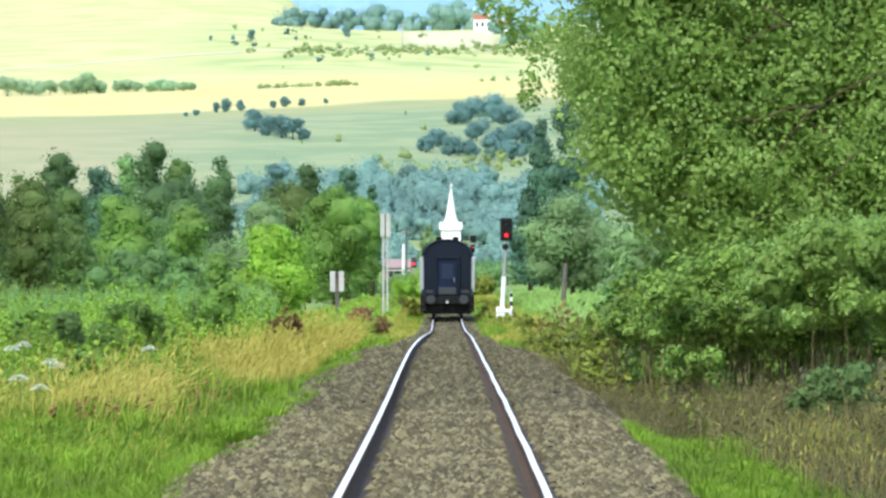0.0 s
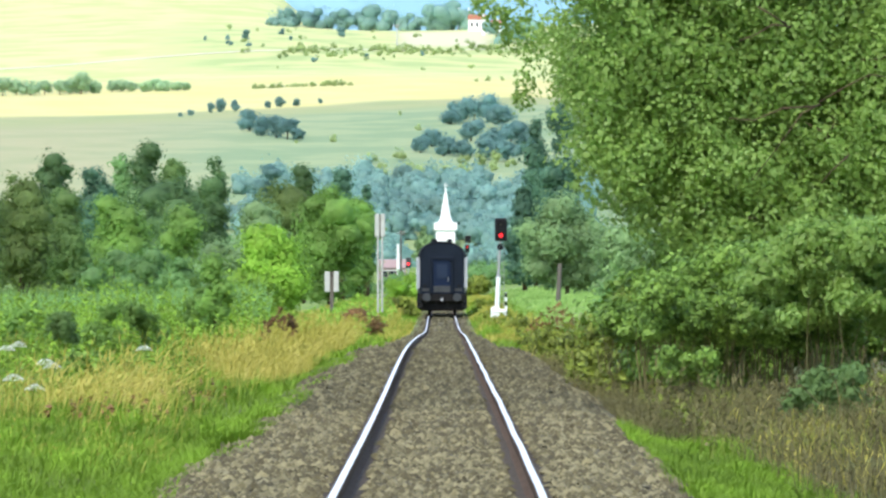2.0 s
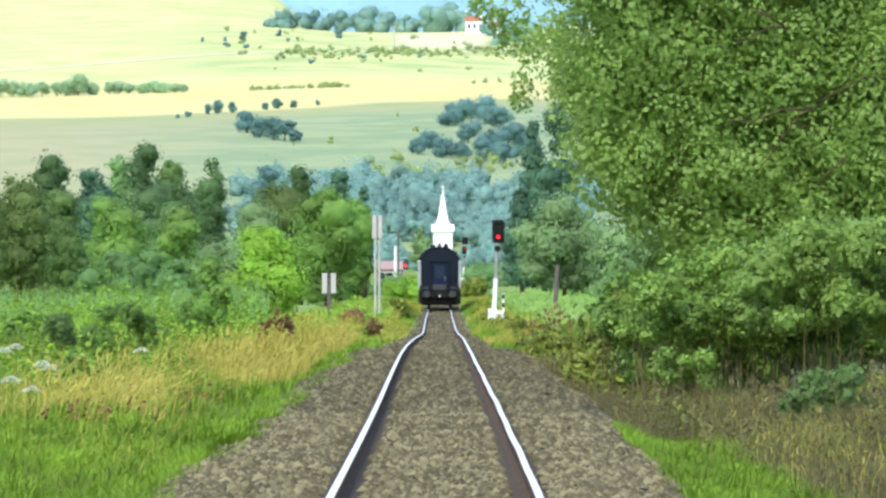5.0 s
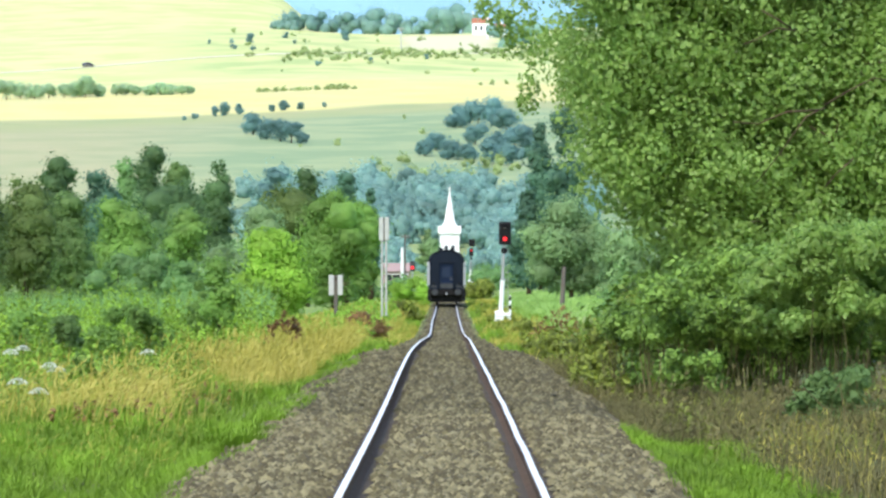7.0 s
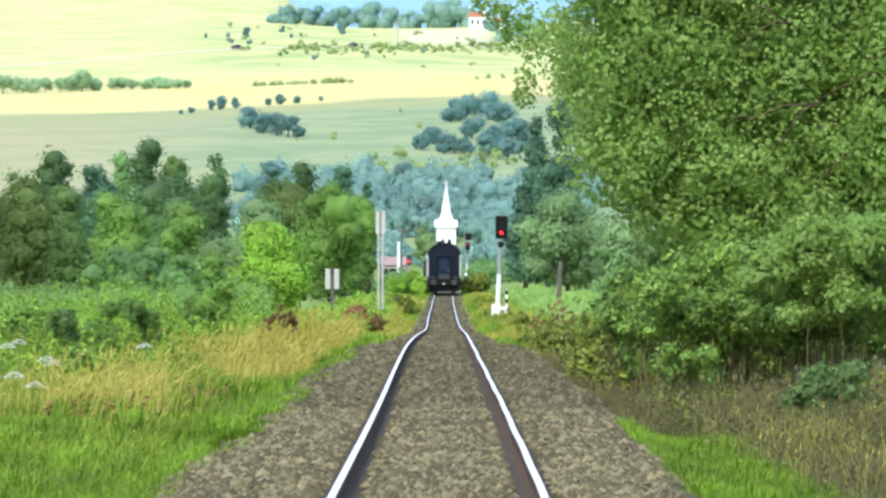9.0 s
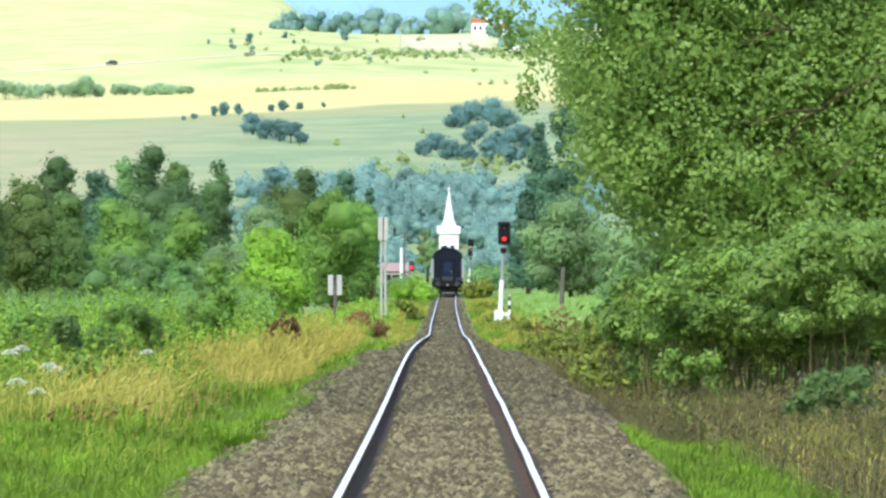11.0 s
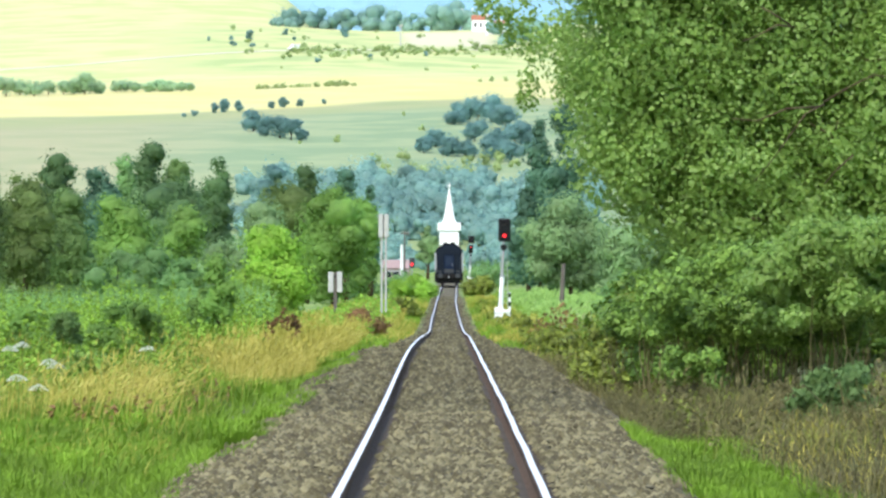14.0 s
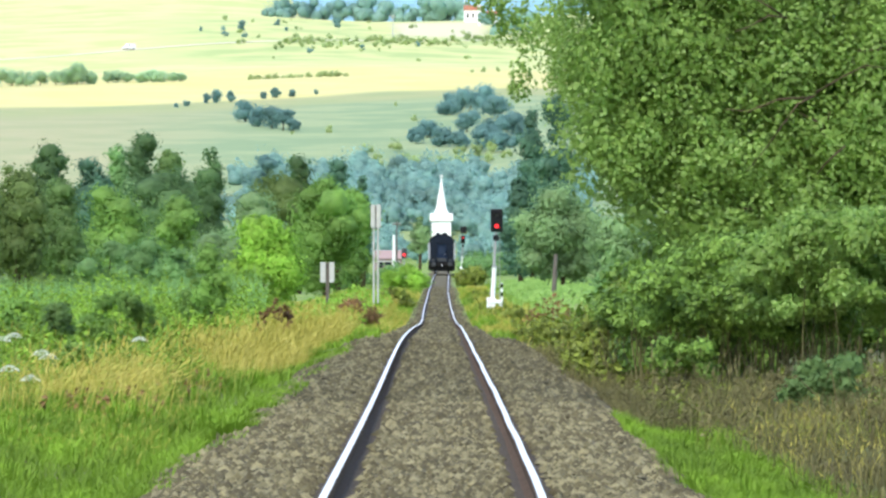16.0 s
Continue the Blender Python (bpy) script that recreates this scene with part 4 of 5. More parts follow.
# ---- the poplar that hangs over the line ----
def poplar():
    x0, y0 = 7.6, 105.0
    z0 = float(gz(x0, y0))
    ob = thing("poplar_tree", pose(x0, y0, z0), "large green poplar with fluttering leaves overhanging the line", "tree")
    ls, far_side = [], []
    for k in range(520):
        h = 1.9 + 8.6 * ((k * 0.618) % 1.0)
        # the crown's edge towards the line leans out with height
        edge = np.interp(h, [1.9, 2.8, 3.2, 4.2, 5.0, 5.5, 7.2, 10.5], [-2.4, -3.6, -4.35, -4.95, -5.25, -5.5, -5.6, -4.9]) + 0.3 * math.sin(h * 5.3)
        r = rng.uniform(0.5, 0.95)
        x = edge + r * 0.9 + (3.2 - edge - r * 0.9) * ((k * 0.754877) % 1.0)
        ls.append((np.array([x, rng.uniform(-4.6, -2.4 if k % 4 else -0.6) + 0.08 * x, h]), np.array([r, r, r * 0.8])))
    for _ in range(120):
        r = rng.uniform(0.9, 1.5)
        far_side.append((np.array([rng.uniform(-3.6, 3.5), rng.uniform(-2.2, 1.0), rng.uniform(3.3, 10.5)]), np.array([r, r, r * 0.8])))
    for dx, dy, h, r in ((-3.2, -4.2, 5.6, 0.85), (-2.5, -4.4, 6.5, 0.8), (-3.5, -4.2, 4.7, 0.8), (-2.4, -4.4, 5.2, 0.75), (-4.0, -3.8, 6.2, 0.7), (-3.3, -4.2, 7.2, 0.75), (1.6, -4.4, 5.3, 0.8), (2.0, -4.2, 6.2, 0.8), (0.8, -4.6, 4.6, 0.7), (-5.75, -2, 6.0, 0.36), (-5.85, -2, 5.55, 0.26), (-5.7, -1.6, 5.6, 0.3), (-6.3, -2, 7.35, 0.34), (-6.6, -2, 7.5, 0.3), (-6.75, -2, 7.7, 0.3), (-6.2, -2, 6.85, 0.2), (-6.0, -1.8, 6.9, 0.42), (-5.9, -1.8, 7.5, 0.5), (-5.6, -2, 6.7, 0.4)):
        ls.append((np.array([dx, dy, h]), np.array([r * 0.8, r, r * 1.1])))
    limbs = bmesh.new()
    for line in (((0.3, -5.2, 5.35), (-0.1, -5.5, 5.15), (-0.5, -5.6, 4.6), (-0.75, -5.5, 4.25), (-1.15, -5.4, 3.75)), ((0.2, -5.3, 5.3), (-0.5, -5.6, 5.25), (-1.1, -5.5, 5.0), (-1.6, -5.4, 5.05)), ((-0.3, -5.2, 6.95), (-0.7, -5.5, 6.98), (-1.1, -5.5, 6.75), (-1.4, -5.4, 6.65)), ((-0.4, -5.2, 7.0), (-0.75, -5.5, 7.2), (-1.0, -5.4, 7.35)), ((0.3, -5.2, 5.4), (0.8, -5.5, 5.7), (1.3, -5.5, 5.95), (1.7, -5.3, 5.9)), ((0.9, -5.2, 4.3), (0.5, -5.5, 3.95), (0.3, -5.4, 3.7))):
        tube(line, [0.02 - 0.003 * k for k in range(len(line))], 6, limbs)
    tube([(0, 0, -0.3), (0.1, 0, 2.5), (-0.1, 0.2, 6), (0.1, 0, 12)], [0.3, 0.24, 0.17, 0.05], 12, limbs)
    for e, b in (((-4.9, -2.2, 6.8), 3.5), ((-4.6, -2.5, 4.8), 2.4), ((-1.2, -5.0, 3.0), 1.8), ((0.6, -5.1, 5.0), 2.2), ((3.5, -4.9, 7.0), 3.0), ((4.5, -4.5, 4.4), 2.3), ((-3.2, -4.2, 8.4), 4.5), ((1.9, -5.2, 6.6), 3.6), ((-3.9, -3, 3.4), 1.9)):
        s, e = Vector((0, 0, b)), Vector(e)
        m1 = s.lerp(e, 0.4) + Vector((0, 0, 0.35))
        m2 = s.lerp(e, 0.75) + Vector((0.1, -0.15, 0.3))
        tube([s, m1, m2, e], [0.1, 0.06, 0.038, 0.012], 7, limbs)
        for k in range(4):
            q = m1.lerp(e, 0.2 + 0.2 * k)
            tube([q, q + Vector((rng.uniform(-0.7, 0.7), rng.uniform(-0.6, 0.3), rng.uniform(-0.6, 0.8)))], [0.025, 0.007], 5, limbs)
    part("trunk", limbs, BARK, ob, "grey-brown trunk and limbs", True)
    under(new("crown", leaves_on(ls, 165000, 0.081, POPLAR, "crown", 0.24, 1.15, 0.1, 0.5, 0.12)), ob)
    under(new("crown", leaves_on(far_side, 26000, 0.17, POPLAR, "crown", 0.2, 1.15, 0.1, 0.45, 0.0)), ob)


poplar()


# ---- hedge of brambles and shrubs beside the line ----
def shrub(name, x, y, clumps, leaf, count, mat, label, stems=0, height=1.6, spread=2.0, lean=0.0, solid=False):
    z = float(gz(x, y))
    ob = thing(name, pose(x, y, z), label, "bush", "lineside bushes")
    ls = [(np.array(c[:3], float) - [0, lean, 0], np.array([c[3], c[3], c[3] * 0.8])) for c in clumps]
    under(new("foliage", leaves_on(ls, count, leaf, mat, "foliage", 0.35, 1.5, solid=len(ls) if solid else 0)), ob)
    for _ in range(stems):
        px, py = rng.uniform(-spread, spread), rng.uniform(-0.9, 2.4)
        h = height * rng.uniform(0.5, 1.0)
        sway = rng.normal(0, 0.14, 4)
        bm = bmesh.new()
        tube([(px, py, -0.1), (px + sway[0], py + sway[1], h * 0.5), (px + sway[0] + sway[2], py + sway[1] + sway[3], h)], [rng.uniform(0.01, 0.022), 0.011, 0.005], 5, bm)
        part("stem", bm, TWIG, ob)
    return ob


def dome(width, low, top, depth, n, r):
    out = []
    for _ in range(n):
        u = rng.uniform(-1, 1)
        rr = r * rng.uniform(0.7, 1.3)
        cap = low + (top - low) * math.sqrt(max(0.05, 1 - u * u * 0.8))
        out.append((u * (width / 2 - rr * 0.6), rng.uniform(-depth / 2, depth / 2), rng.uniform(low, max(low + 0.05, cap - rr * 0.6)), rr))
    return out


shrub("bramble_bush", 4.91, 76, dome(3.6, 1.0, 2.5, 3.4, 84, 0.28), 0.046, 38000, BRAMBLE, "dense dark green bramble bush with bare stems below", 80, 1.7, 1.75, 0.5)
shrub("bramble_bush", 4.03, 84, dome(2.6, 0.75, 2.2, 3.0, 60, 0.27), 0.048, 24000, BRAMBLE, "dense dark green bramble bush on the bank", 40, 1.2, 1.2, 0.6)
shrub("bramble_bush", 6.35, 73.6, dome(3.4, 1.1, 2.75, 1.6, 90, 0.29), 0.052, 32000, POPLAR, "fresh green shrub under the poplar", 20, 1.6, 1.4, 0.0)
shrub("bramble_bush", 3.77, 72, dome(1.0, 0.45, 1.15, 0.8, 18, 0.15), 0.042, 4200, BRAMBLE, "small green shoot of a bush", 6, 0.8, 0.4)
shrub("bramble_bush", 5.2, 61, dome(1.6, 0.05, 0.85, 1.0, 32, 0.16), 0.042, 7500, OAK, "low dark green bush among dry weeds", 14, 0.9, 0.6)
shrub("bramble_bush", 3.87, 95, dome(2.2, 0.3, 1.9, 1.6, 18, 0.38), 0.065, 7000, OLIVE, "yellowish olive bush on the bank", 14, 1.0, 0.9)
shrub("bramble_bush", 4.63, 116, dome(2.0, 0.2, 1.45, 1.6, 16, 0.34), 0.065, 5500, OLIVE, "low olive bush beside the line", 8, 1.0, 0.9)
shrub("bramble_bush", 3.07, 128, dome(2.0, 0.1, 0.95, 2.0, 12, 0.28), 0.07, 3600, OLIVE, "low yellow-green shrub beside the line", 8, 0.7, 0.6)
shrub("bramble_bush", 2.75, 165, dome(1.3, 0.05, 0.5, 1.6, 10, 0.2), 0.07, 2200, OLIVE, "low yellow-green shrub near the rails", 6, 0.7, 0.6)
shrub("bramble_bush", 5.85, 150, dome(2.2, 0.3, 1.9, 2.0, 14, 0.4), 0.08, 4200, SALLOW, "grey-green sallow bush behind the bank", 8, 0.7, 0.6)
shrub("bramble_bush", 5.9, 85.0, dome(5.4, 0.1, 1.9, 0.9, 60, 0.42), 0.06, 15000, BRAMBLE, "deep green bramble thicket behind bare stems", 14, 1.6, 2.2, solid=True)
# unseen roof behind the front brambles, added to keep sky light out
shrub("bramble_bush", 5.6, 80.2, dome(4.2, 1.15, 2.4, 6.5, 100, 0.42), 0.09, 15000, BRAMBLE, "thick bramble roof added behind to shade the hollow", 24, 1.6, 1.9)
shrub("bramble_bush", 7.6, 108.5, dome(8.5, 0.2, 3.2, 2.0, 60, 0.6), 0.13, 13000, BRAMBLE, "dense undergrowth round the foot of the poplar", 12, 2.2, 3.5, solid=True)
# left side
shrub("hawthorn_bush", -3.94, 118, dome(0.9, 0.6, 1.45, 0.8, 40, 0.07), 0.03, 2000, RUST, "small dead brown bush in the grass", 16, 0.9, 0.6)
shrub("hawthorn_bush", -2.63, 165, [(-0.35, 0, 0.7, 0.4), (-0.2, 0.3, 0.78, 0.34), (0.02, 0, 0.56, 0.42), (0.32, 0.1, 0.36, 0.38), (-0.5, 0.2, 0.42, 0.32), (-0.15, 0, 0.34, 0.42)], 0.045, 6000, RUST, "heap of rust-brown withered weeds", 8, 0.7, 0.6)
shrub("hawthorn_bush", -7.27, 112, dome(2.2, 0.3, 1.75, 1.4, 26, 0.26), 0.06, 7000, ASH, "green leafy bush in the meadow", 6, 1.0, 0.7)
shrub("hawthorn_bush", -8.14, 104, dome(0.7, 0.95, 1.6, 0.6, 14, 0.13), 0.045, 1500, OAK, "small dark green bush in the meadow", 5, 0.9, 0.3)
shrub("hawthorn_bush", -9.88, 118, dome(2.6, 0.3, 1.75, 1.4, 26, 0.28), 0.06, 7000, ASH, "green leafy bush in the meadow", 6, 1.0, 0.9)
shrub("hawthorn_bush", -6.11, 84, dome(1.0, 0.3, 0.9, 1.0, 9, 0.2), 0.055, 1700, BRAMBLE, "dark green low bush in the grass", 6, 0.5, 0.4)
shrub("hawthorn_bush", -2.44, 275, dome(2.2, 0.1, 1.1, 1.6, 14, 0.35), 0.1, 2600, OLIVE, "yellow-green bush beside the line", 6, 0.7, 0.6)
shrub("hawthorn_bush", -3.17, 420, dome(4.5, 0.2, 2.3, 3.0, 18, 0.7), 0.15, 3600, LIME, "bright yellow-green bush beyond the mast")
shrub("hawthorn_bush", 2.9, 430, dome(3.6, 0.2, 2.2, 3.0, 16, 0.6), 0.15, 3000, OLIVE, "olive bush beside the far signal")

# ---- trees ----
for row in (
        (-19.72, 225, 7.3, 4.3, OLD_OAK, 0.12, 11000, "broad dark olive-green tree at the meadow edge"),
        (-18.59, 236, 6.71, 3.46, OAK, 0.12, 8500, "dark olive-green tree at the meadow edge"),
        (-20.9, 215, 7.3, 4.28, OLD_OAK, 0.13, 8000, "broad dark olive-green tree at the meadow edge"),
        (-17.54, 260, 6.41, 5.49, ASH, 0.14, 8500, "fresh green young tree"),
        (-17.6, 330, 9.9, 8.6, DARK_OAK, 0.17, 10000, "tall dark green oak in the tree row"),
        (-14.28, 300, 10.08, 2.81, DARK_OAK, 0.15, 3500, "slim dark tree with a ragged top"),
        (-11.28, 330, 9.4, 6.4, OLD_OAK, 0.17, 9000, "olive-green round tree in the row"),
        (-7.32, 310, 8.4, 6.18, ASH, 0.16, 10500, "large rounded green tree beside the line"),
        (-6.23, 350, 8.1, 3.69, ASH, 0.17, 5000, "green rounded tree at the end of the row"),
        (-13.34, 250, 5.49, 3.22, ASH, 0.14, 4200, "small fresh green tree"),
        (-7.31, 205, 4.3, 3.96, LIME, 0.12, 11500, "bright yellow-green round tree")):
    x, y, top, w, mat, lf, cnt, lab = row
    tree("tree", x, y, top, w * 1.12, mat, lf * 0.92, int(cnt * 1.2), lab, clear=-0.08, lobes=26, group="trees left of the line")
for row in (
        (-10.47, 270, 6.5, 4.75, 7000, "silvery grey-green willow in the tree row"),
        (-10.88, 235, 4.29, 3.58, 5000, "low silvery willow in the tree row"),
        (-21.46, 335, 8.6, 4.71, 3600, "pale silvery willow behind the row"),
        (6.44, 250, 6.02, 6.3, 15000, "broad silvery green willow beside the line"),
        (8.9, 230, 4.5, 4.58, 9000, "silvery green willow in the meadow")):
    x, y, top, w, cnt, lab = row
    tree("willow_tree", x, y, top, w * 1.1, WILLOW, 0.125, int(cnt * 1.25), lab, lobes=26, clear=-0.16, trunk=0.09, group="willows")
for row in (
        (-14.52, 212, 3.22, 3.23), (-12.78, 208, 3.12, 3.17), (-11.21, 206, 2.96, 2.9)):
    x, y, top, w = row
    tree("sallow_bush", x, y, top, w, SALLOW, 0.09, 5500, "dense grey-green sallow thicket at the meadow edge", "bush", clear=0.0, lobes=18, group="sallow thicket")
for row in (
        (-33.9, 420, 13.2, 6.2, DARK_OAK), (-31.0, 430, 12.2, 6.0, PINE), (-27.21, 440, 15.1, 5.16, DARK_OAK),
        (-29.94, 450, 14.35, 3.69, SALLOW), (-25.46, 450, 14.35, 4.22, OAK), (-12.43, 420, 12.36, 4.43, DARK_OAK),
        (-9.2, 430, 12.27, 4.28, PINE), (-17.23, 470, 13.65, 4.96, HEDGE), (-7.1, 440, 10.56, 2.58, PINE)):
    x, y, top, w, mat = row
    tree("tree", x, y, top, w, mat, 0.22, 4500, "dark bluish green tree behind the row", clear=0.05, lobes=26, group="trees behind the row")
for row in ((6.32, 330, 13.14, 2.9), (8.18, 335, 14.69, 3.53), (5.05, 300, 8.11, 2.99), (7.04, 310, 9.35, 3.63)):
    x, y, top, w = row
    tree("tall_dark_tree", x, y, top, w, PINE, 0.18, 6000, "tall dark green tree standing behind the poplar", lobes=22, clear=-0.1, trunk=0.12, group="dark trees right of the line")
tree("tree", -2.74, 640, 9.56, 4.13, WILLOW, 0.25, 2600, "round grey-green tree beside the church", lobes=8)


tree("sapling", -5.68, 122, 2.15, 1.35, ASH, 0.06, 3000, "loose young dark green sapling in the meadow", lobes=9, trunk=0.03)
tree("sapling", -6.5, 128, 1.76, 0.9, ASH, 0.06, 1500, "slim young green sapling in the meadow", lobes=6, trunk=0.025)


# ---- woods and scattered trees on the hillside ----
def hill_tree(x, y, h, w, mat, label, count=420, name="hill_tree"):
    tree(name, x, y, float(gz(x, y)) + h, w, mat, 0.34, int(count * 1.5), label, "tree", clear=-0.22, lobes=5, size=0.27 * (w * w * h) ** (1 / 3), group="trees on the hillside")


def wood(name, spots, mat, label, leaf=0.34, per=560):
    ls, big = [], []
    for x, y, h in spots:
        z = float(gz(x, y))
        for k in range(14):
            r = h * (rng.uniform(0.26, 0.4) if k < 5 else rng.uniform(0.09, 0.17))
            ls.append((np.array([x + rng.normal(0, h * 0.2), y + rng.normal(0, h * 0.2), z + (rng.uniform(0.05, 0.62) if k < 5 else rng.uniform(0.35, 0.9)) * h]), np.array([r, r, r * 0.85])))
            if k < 5:
                big.append(ls.pop())
    tagged(new(name, leaves_on(big + ls, int(per * 0.36 * len(spots)), leaf, mat, name, 0.16, 1.2, 0.0, 0.35, 0.0, len(big))), label, "woods", kind="stuff")


def spots_between(n, x0, x1, y0, y1, h0, h1, bend=0.0):
    out = []
    for _ in range(n):
        y = rng.uniform(y0, y1)
        x = rng.uniform(x0, x1) * y / 1000 + bend
        if abs(x) < 7 and y < 805:      # the churchyard
            continue
        out.append((x, y, rng.uniform(h0, h1)))
    return out


wood("valley_woods", spots_between(150, -20, 30, 820, 930, 4, 7), WOODS, "haze-tinted blue-green woods filling the valley behind the church", 0.38)
wood("valley_woods", spots_between(80, -46, -14, 830, 935, 4, 6.5), WOODS, "haze-tinted blue-green woods on the lower slope", 0.38)
wood("valley_woods", spots_between(70, -18, 12, 700, 795, 4, 7), WOODS, "haze-tinted blue-green trees round the church", 0.36)
wood("valley_woods", [(rng.uniform(2.2, 9.0), rng.uniform(680, 780), rng.uniform(2.2, 4.2)) for _ in range(26)] + [(rng.uniform(-8, -2.6), rng.uniform(690, 780), rng.uniform(2, 3.6)) for _ in range(14)], WOODS, "low haze-tinted blue-green bushes before the church", 0.3, 500)
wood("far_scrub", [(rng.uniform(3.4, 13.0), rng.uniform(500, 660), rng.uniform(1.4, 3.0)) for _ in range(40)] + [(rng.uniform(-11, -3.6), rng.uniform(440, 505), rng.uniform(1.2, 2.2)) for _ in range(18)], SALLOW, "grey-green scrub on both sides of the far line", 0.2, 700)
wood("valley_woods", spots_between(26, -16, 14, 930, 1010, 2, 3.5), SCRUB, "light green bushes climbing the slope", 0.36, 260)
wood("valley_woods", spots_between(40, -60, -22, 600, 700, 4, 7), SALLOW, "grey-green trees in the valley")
wood("crest_woods", [(-67.52, 1890, 6.65), (-64.2, 1890, 8.42), (-60.88, 1890, 9.75), (-57.33, 1890, 10.19), (-53.79, 1890, 10.19), (-49.8, 1890, 10.19), (-45.81, 1890, 10.63), (-41.83, 1890, 9.75), (-37.84, 1890, 8.86), (-34.3, 1890, 11.52), (-30.75, 1890, 13.29), (-27.21, 1890, 13.29), (-23.22, 1890, 11.52)], CREST, "haze-tinted blue-green trees along the hill crest", 0.45, 1040)
wood("crest_woods", [(-19.68, 1890, 9.75), (-15.69, 1890, 9.3), (-11.7, 1890, 8.42), (-7.71, 1890, 11.52), (-4.17, 1890, 13.29), (-0.63, 1890, 14.62), (2.92, 1890, 14.62), (7.35, 1889, 10.18), (18.78, 1776, 9.58), (22.76, 1762, 10.33), (26.98, 1768, 10.36), (31.36, 1781, 10.44)], CREST, "haze-tinted blue-green trees round the hilltop houses", 0.45, 1040)
wood("crest_woods", [(-102.89, 2076, 3.41), (-101.34, 2125, 4.48), (-101.26, 2210, 5.18), (-93.15, 2120, 4.47)], CREST, "haze-tinted blue-green trees at the skyline", 0.45, 600)
belt = []
for k in range(150):
    x = -56 + k * 0.75
    belt.append((x, road_y(x) - rng.uniform(-6, 44), rng.uniform(0.9, 3.2)))
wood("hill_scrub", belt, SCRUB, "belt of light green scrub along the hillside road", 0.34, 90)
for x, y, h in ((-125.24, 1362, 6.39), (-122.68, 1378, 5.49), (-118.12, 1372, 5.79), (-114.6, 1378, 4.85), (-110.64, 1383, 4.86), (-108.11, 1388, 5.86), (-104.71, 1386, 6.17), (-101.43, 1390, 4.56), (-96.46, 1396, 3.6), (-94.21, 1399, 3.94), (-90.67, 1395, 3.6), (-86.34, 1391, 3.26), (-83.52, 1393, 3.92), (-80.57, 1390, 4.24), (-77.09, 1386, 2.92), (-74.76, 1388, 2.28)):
    hill_tree(x, y, h * rng.uniform(0.9, 1.15), h * 1.7, HEDGEROW, "haze-paled bluish green tree in a hillside hedgerow", 620)
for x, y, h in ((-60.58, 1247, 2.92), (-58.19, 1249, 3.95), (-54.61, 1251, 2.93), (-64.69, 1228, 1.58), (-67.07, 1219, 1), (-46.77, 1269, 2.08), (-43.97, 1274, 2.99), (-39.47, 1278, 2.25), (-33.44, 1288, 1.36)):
    hill_tree(x, y, h, h * 1.15, HEDGE, "dark haze-tinted bluish tree on the open slope")
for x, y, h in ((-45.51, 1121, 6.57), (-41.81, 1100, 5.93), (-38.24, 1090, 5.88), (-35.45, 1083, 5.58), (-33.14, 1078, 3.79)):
    hill_tree(x, y, h, h * 1.25, HEDGE, "dark haze-tinted bluish tree in a small copse on the slope", 800)
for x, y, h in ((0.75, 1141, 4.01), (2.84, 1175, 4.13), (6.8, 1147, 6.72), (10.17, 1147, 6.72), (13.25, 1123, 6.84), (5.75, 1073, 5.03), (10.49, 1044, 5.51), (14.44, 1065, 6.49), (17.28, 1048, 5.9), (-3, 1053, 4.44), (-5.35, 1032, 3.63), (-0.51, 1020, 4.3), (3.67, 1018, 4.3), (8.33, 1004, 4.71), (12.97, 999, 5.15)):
    hill_tree(x, y, h, h * 1.7, HEDGE, "dark haze-tinted bluish tree in the wood on the slope", 1000)
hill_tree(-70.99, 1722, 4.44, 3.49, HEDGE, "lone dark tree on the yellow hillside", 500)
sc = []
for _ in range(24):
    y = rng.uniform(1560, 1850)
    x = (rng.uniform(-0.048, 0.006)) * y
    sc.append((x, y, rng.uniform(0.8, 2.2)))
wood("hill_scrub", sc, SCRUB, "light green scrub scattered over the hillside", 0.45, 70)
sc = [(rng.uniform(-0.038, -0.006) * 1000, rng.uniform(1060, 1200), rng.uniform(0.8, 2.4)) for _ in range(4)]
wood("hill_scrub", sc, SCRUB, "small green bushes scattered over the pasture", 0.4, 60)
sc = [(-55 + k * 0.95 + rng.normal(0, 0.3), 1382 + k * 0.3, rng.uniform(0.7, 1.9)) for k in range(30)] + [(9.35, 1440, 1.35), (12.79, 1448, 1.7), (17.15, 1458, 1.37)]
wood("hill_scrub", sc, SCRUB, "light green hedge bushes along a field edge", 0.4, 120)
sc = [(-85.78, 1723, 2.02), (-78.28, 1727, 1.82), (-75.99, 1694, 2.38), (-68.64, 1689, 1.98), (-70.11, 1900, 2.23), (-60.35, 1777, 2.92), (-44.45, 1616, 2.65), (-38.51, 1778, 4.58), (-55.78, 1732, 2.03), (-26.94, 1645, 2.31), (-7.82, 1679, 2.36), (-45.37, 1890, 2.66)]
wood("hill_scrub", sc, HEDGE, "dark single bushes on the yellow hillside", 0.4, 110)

# ---- grass and weeds ----
def stuff(ob, label, category="grass"):
    return tagged(ob, label, category, kind="stuff")


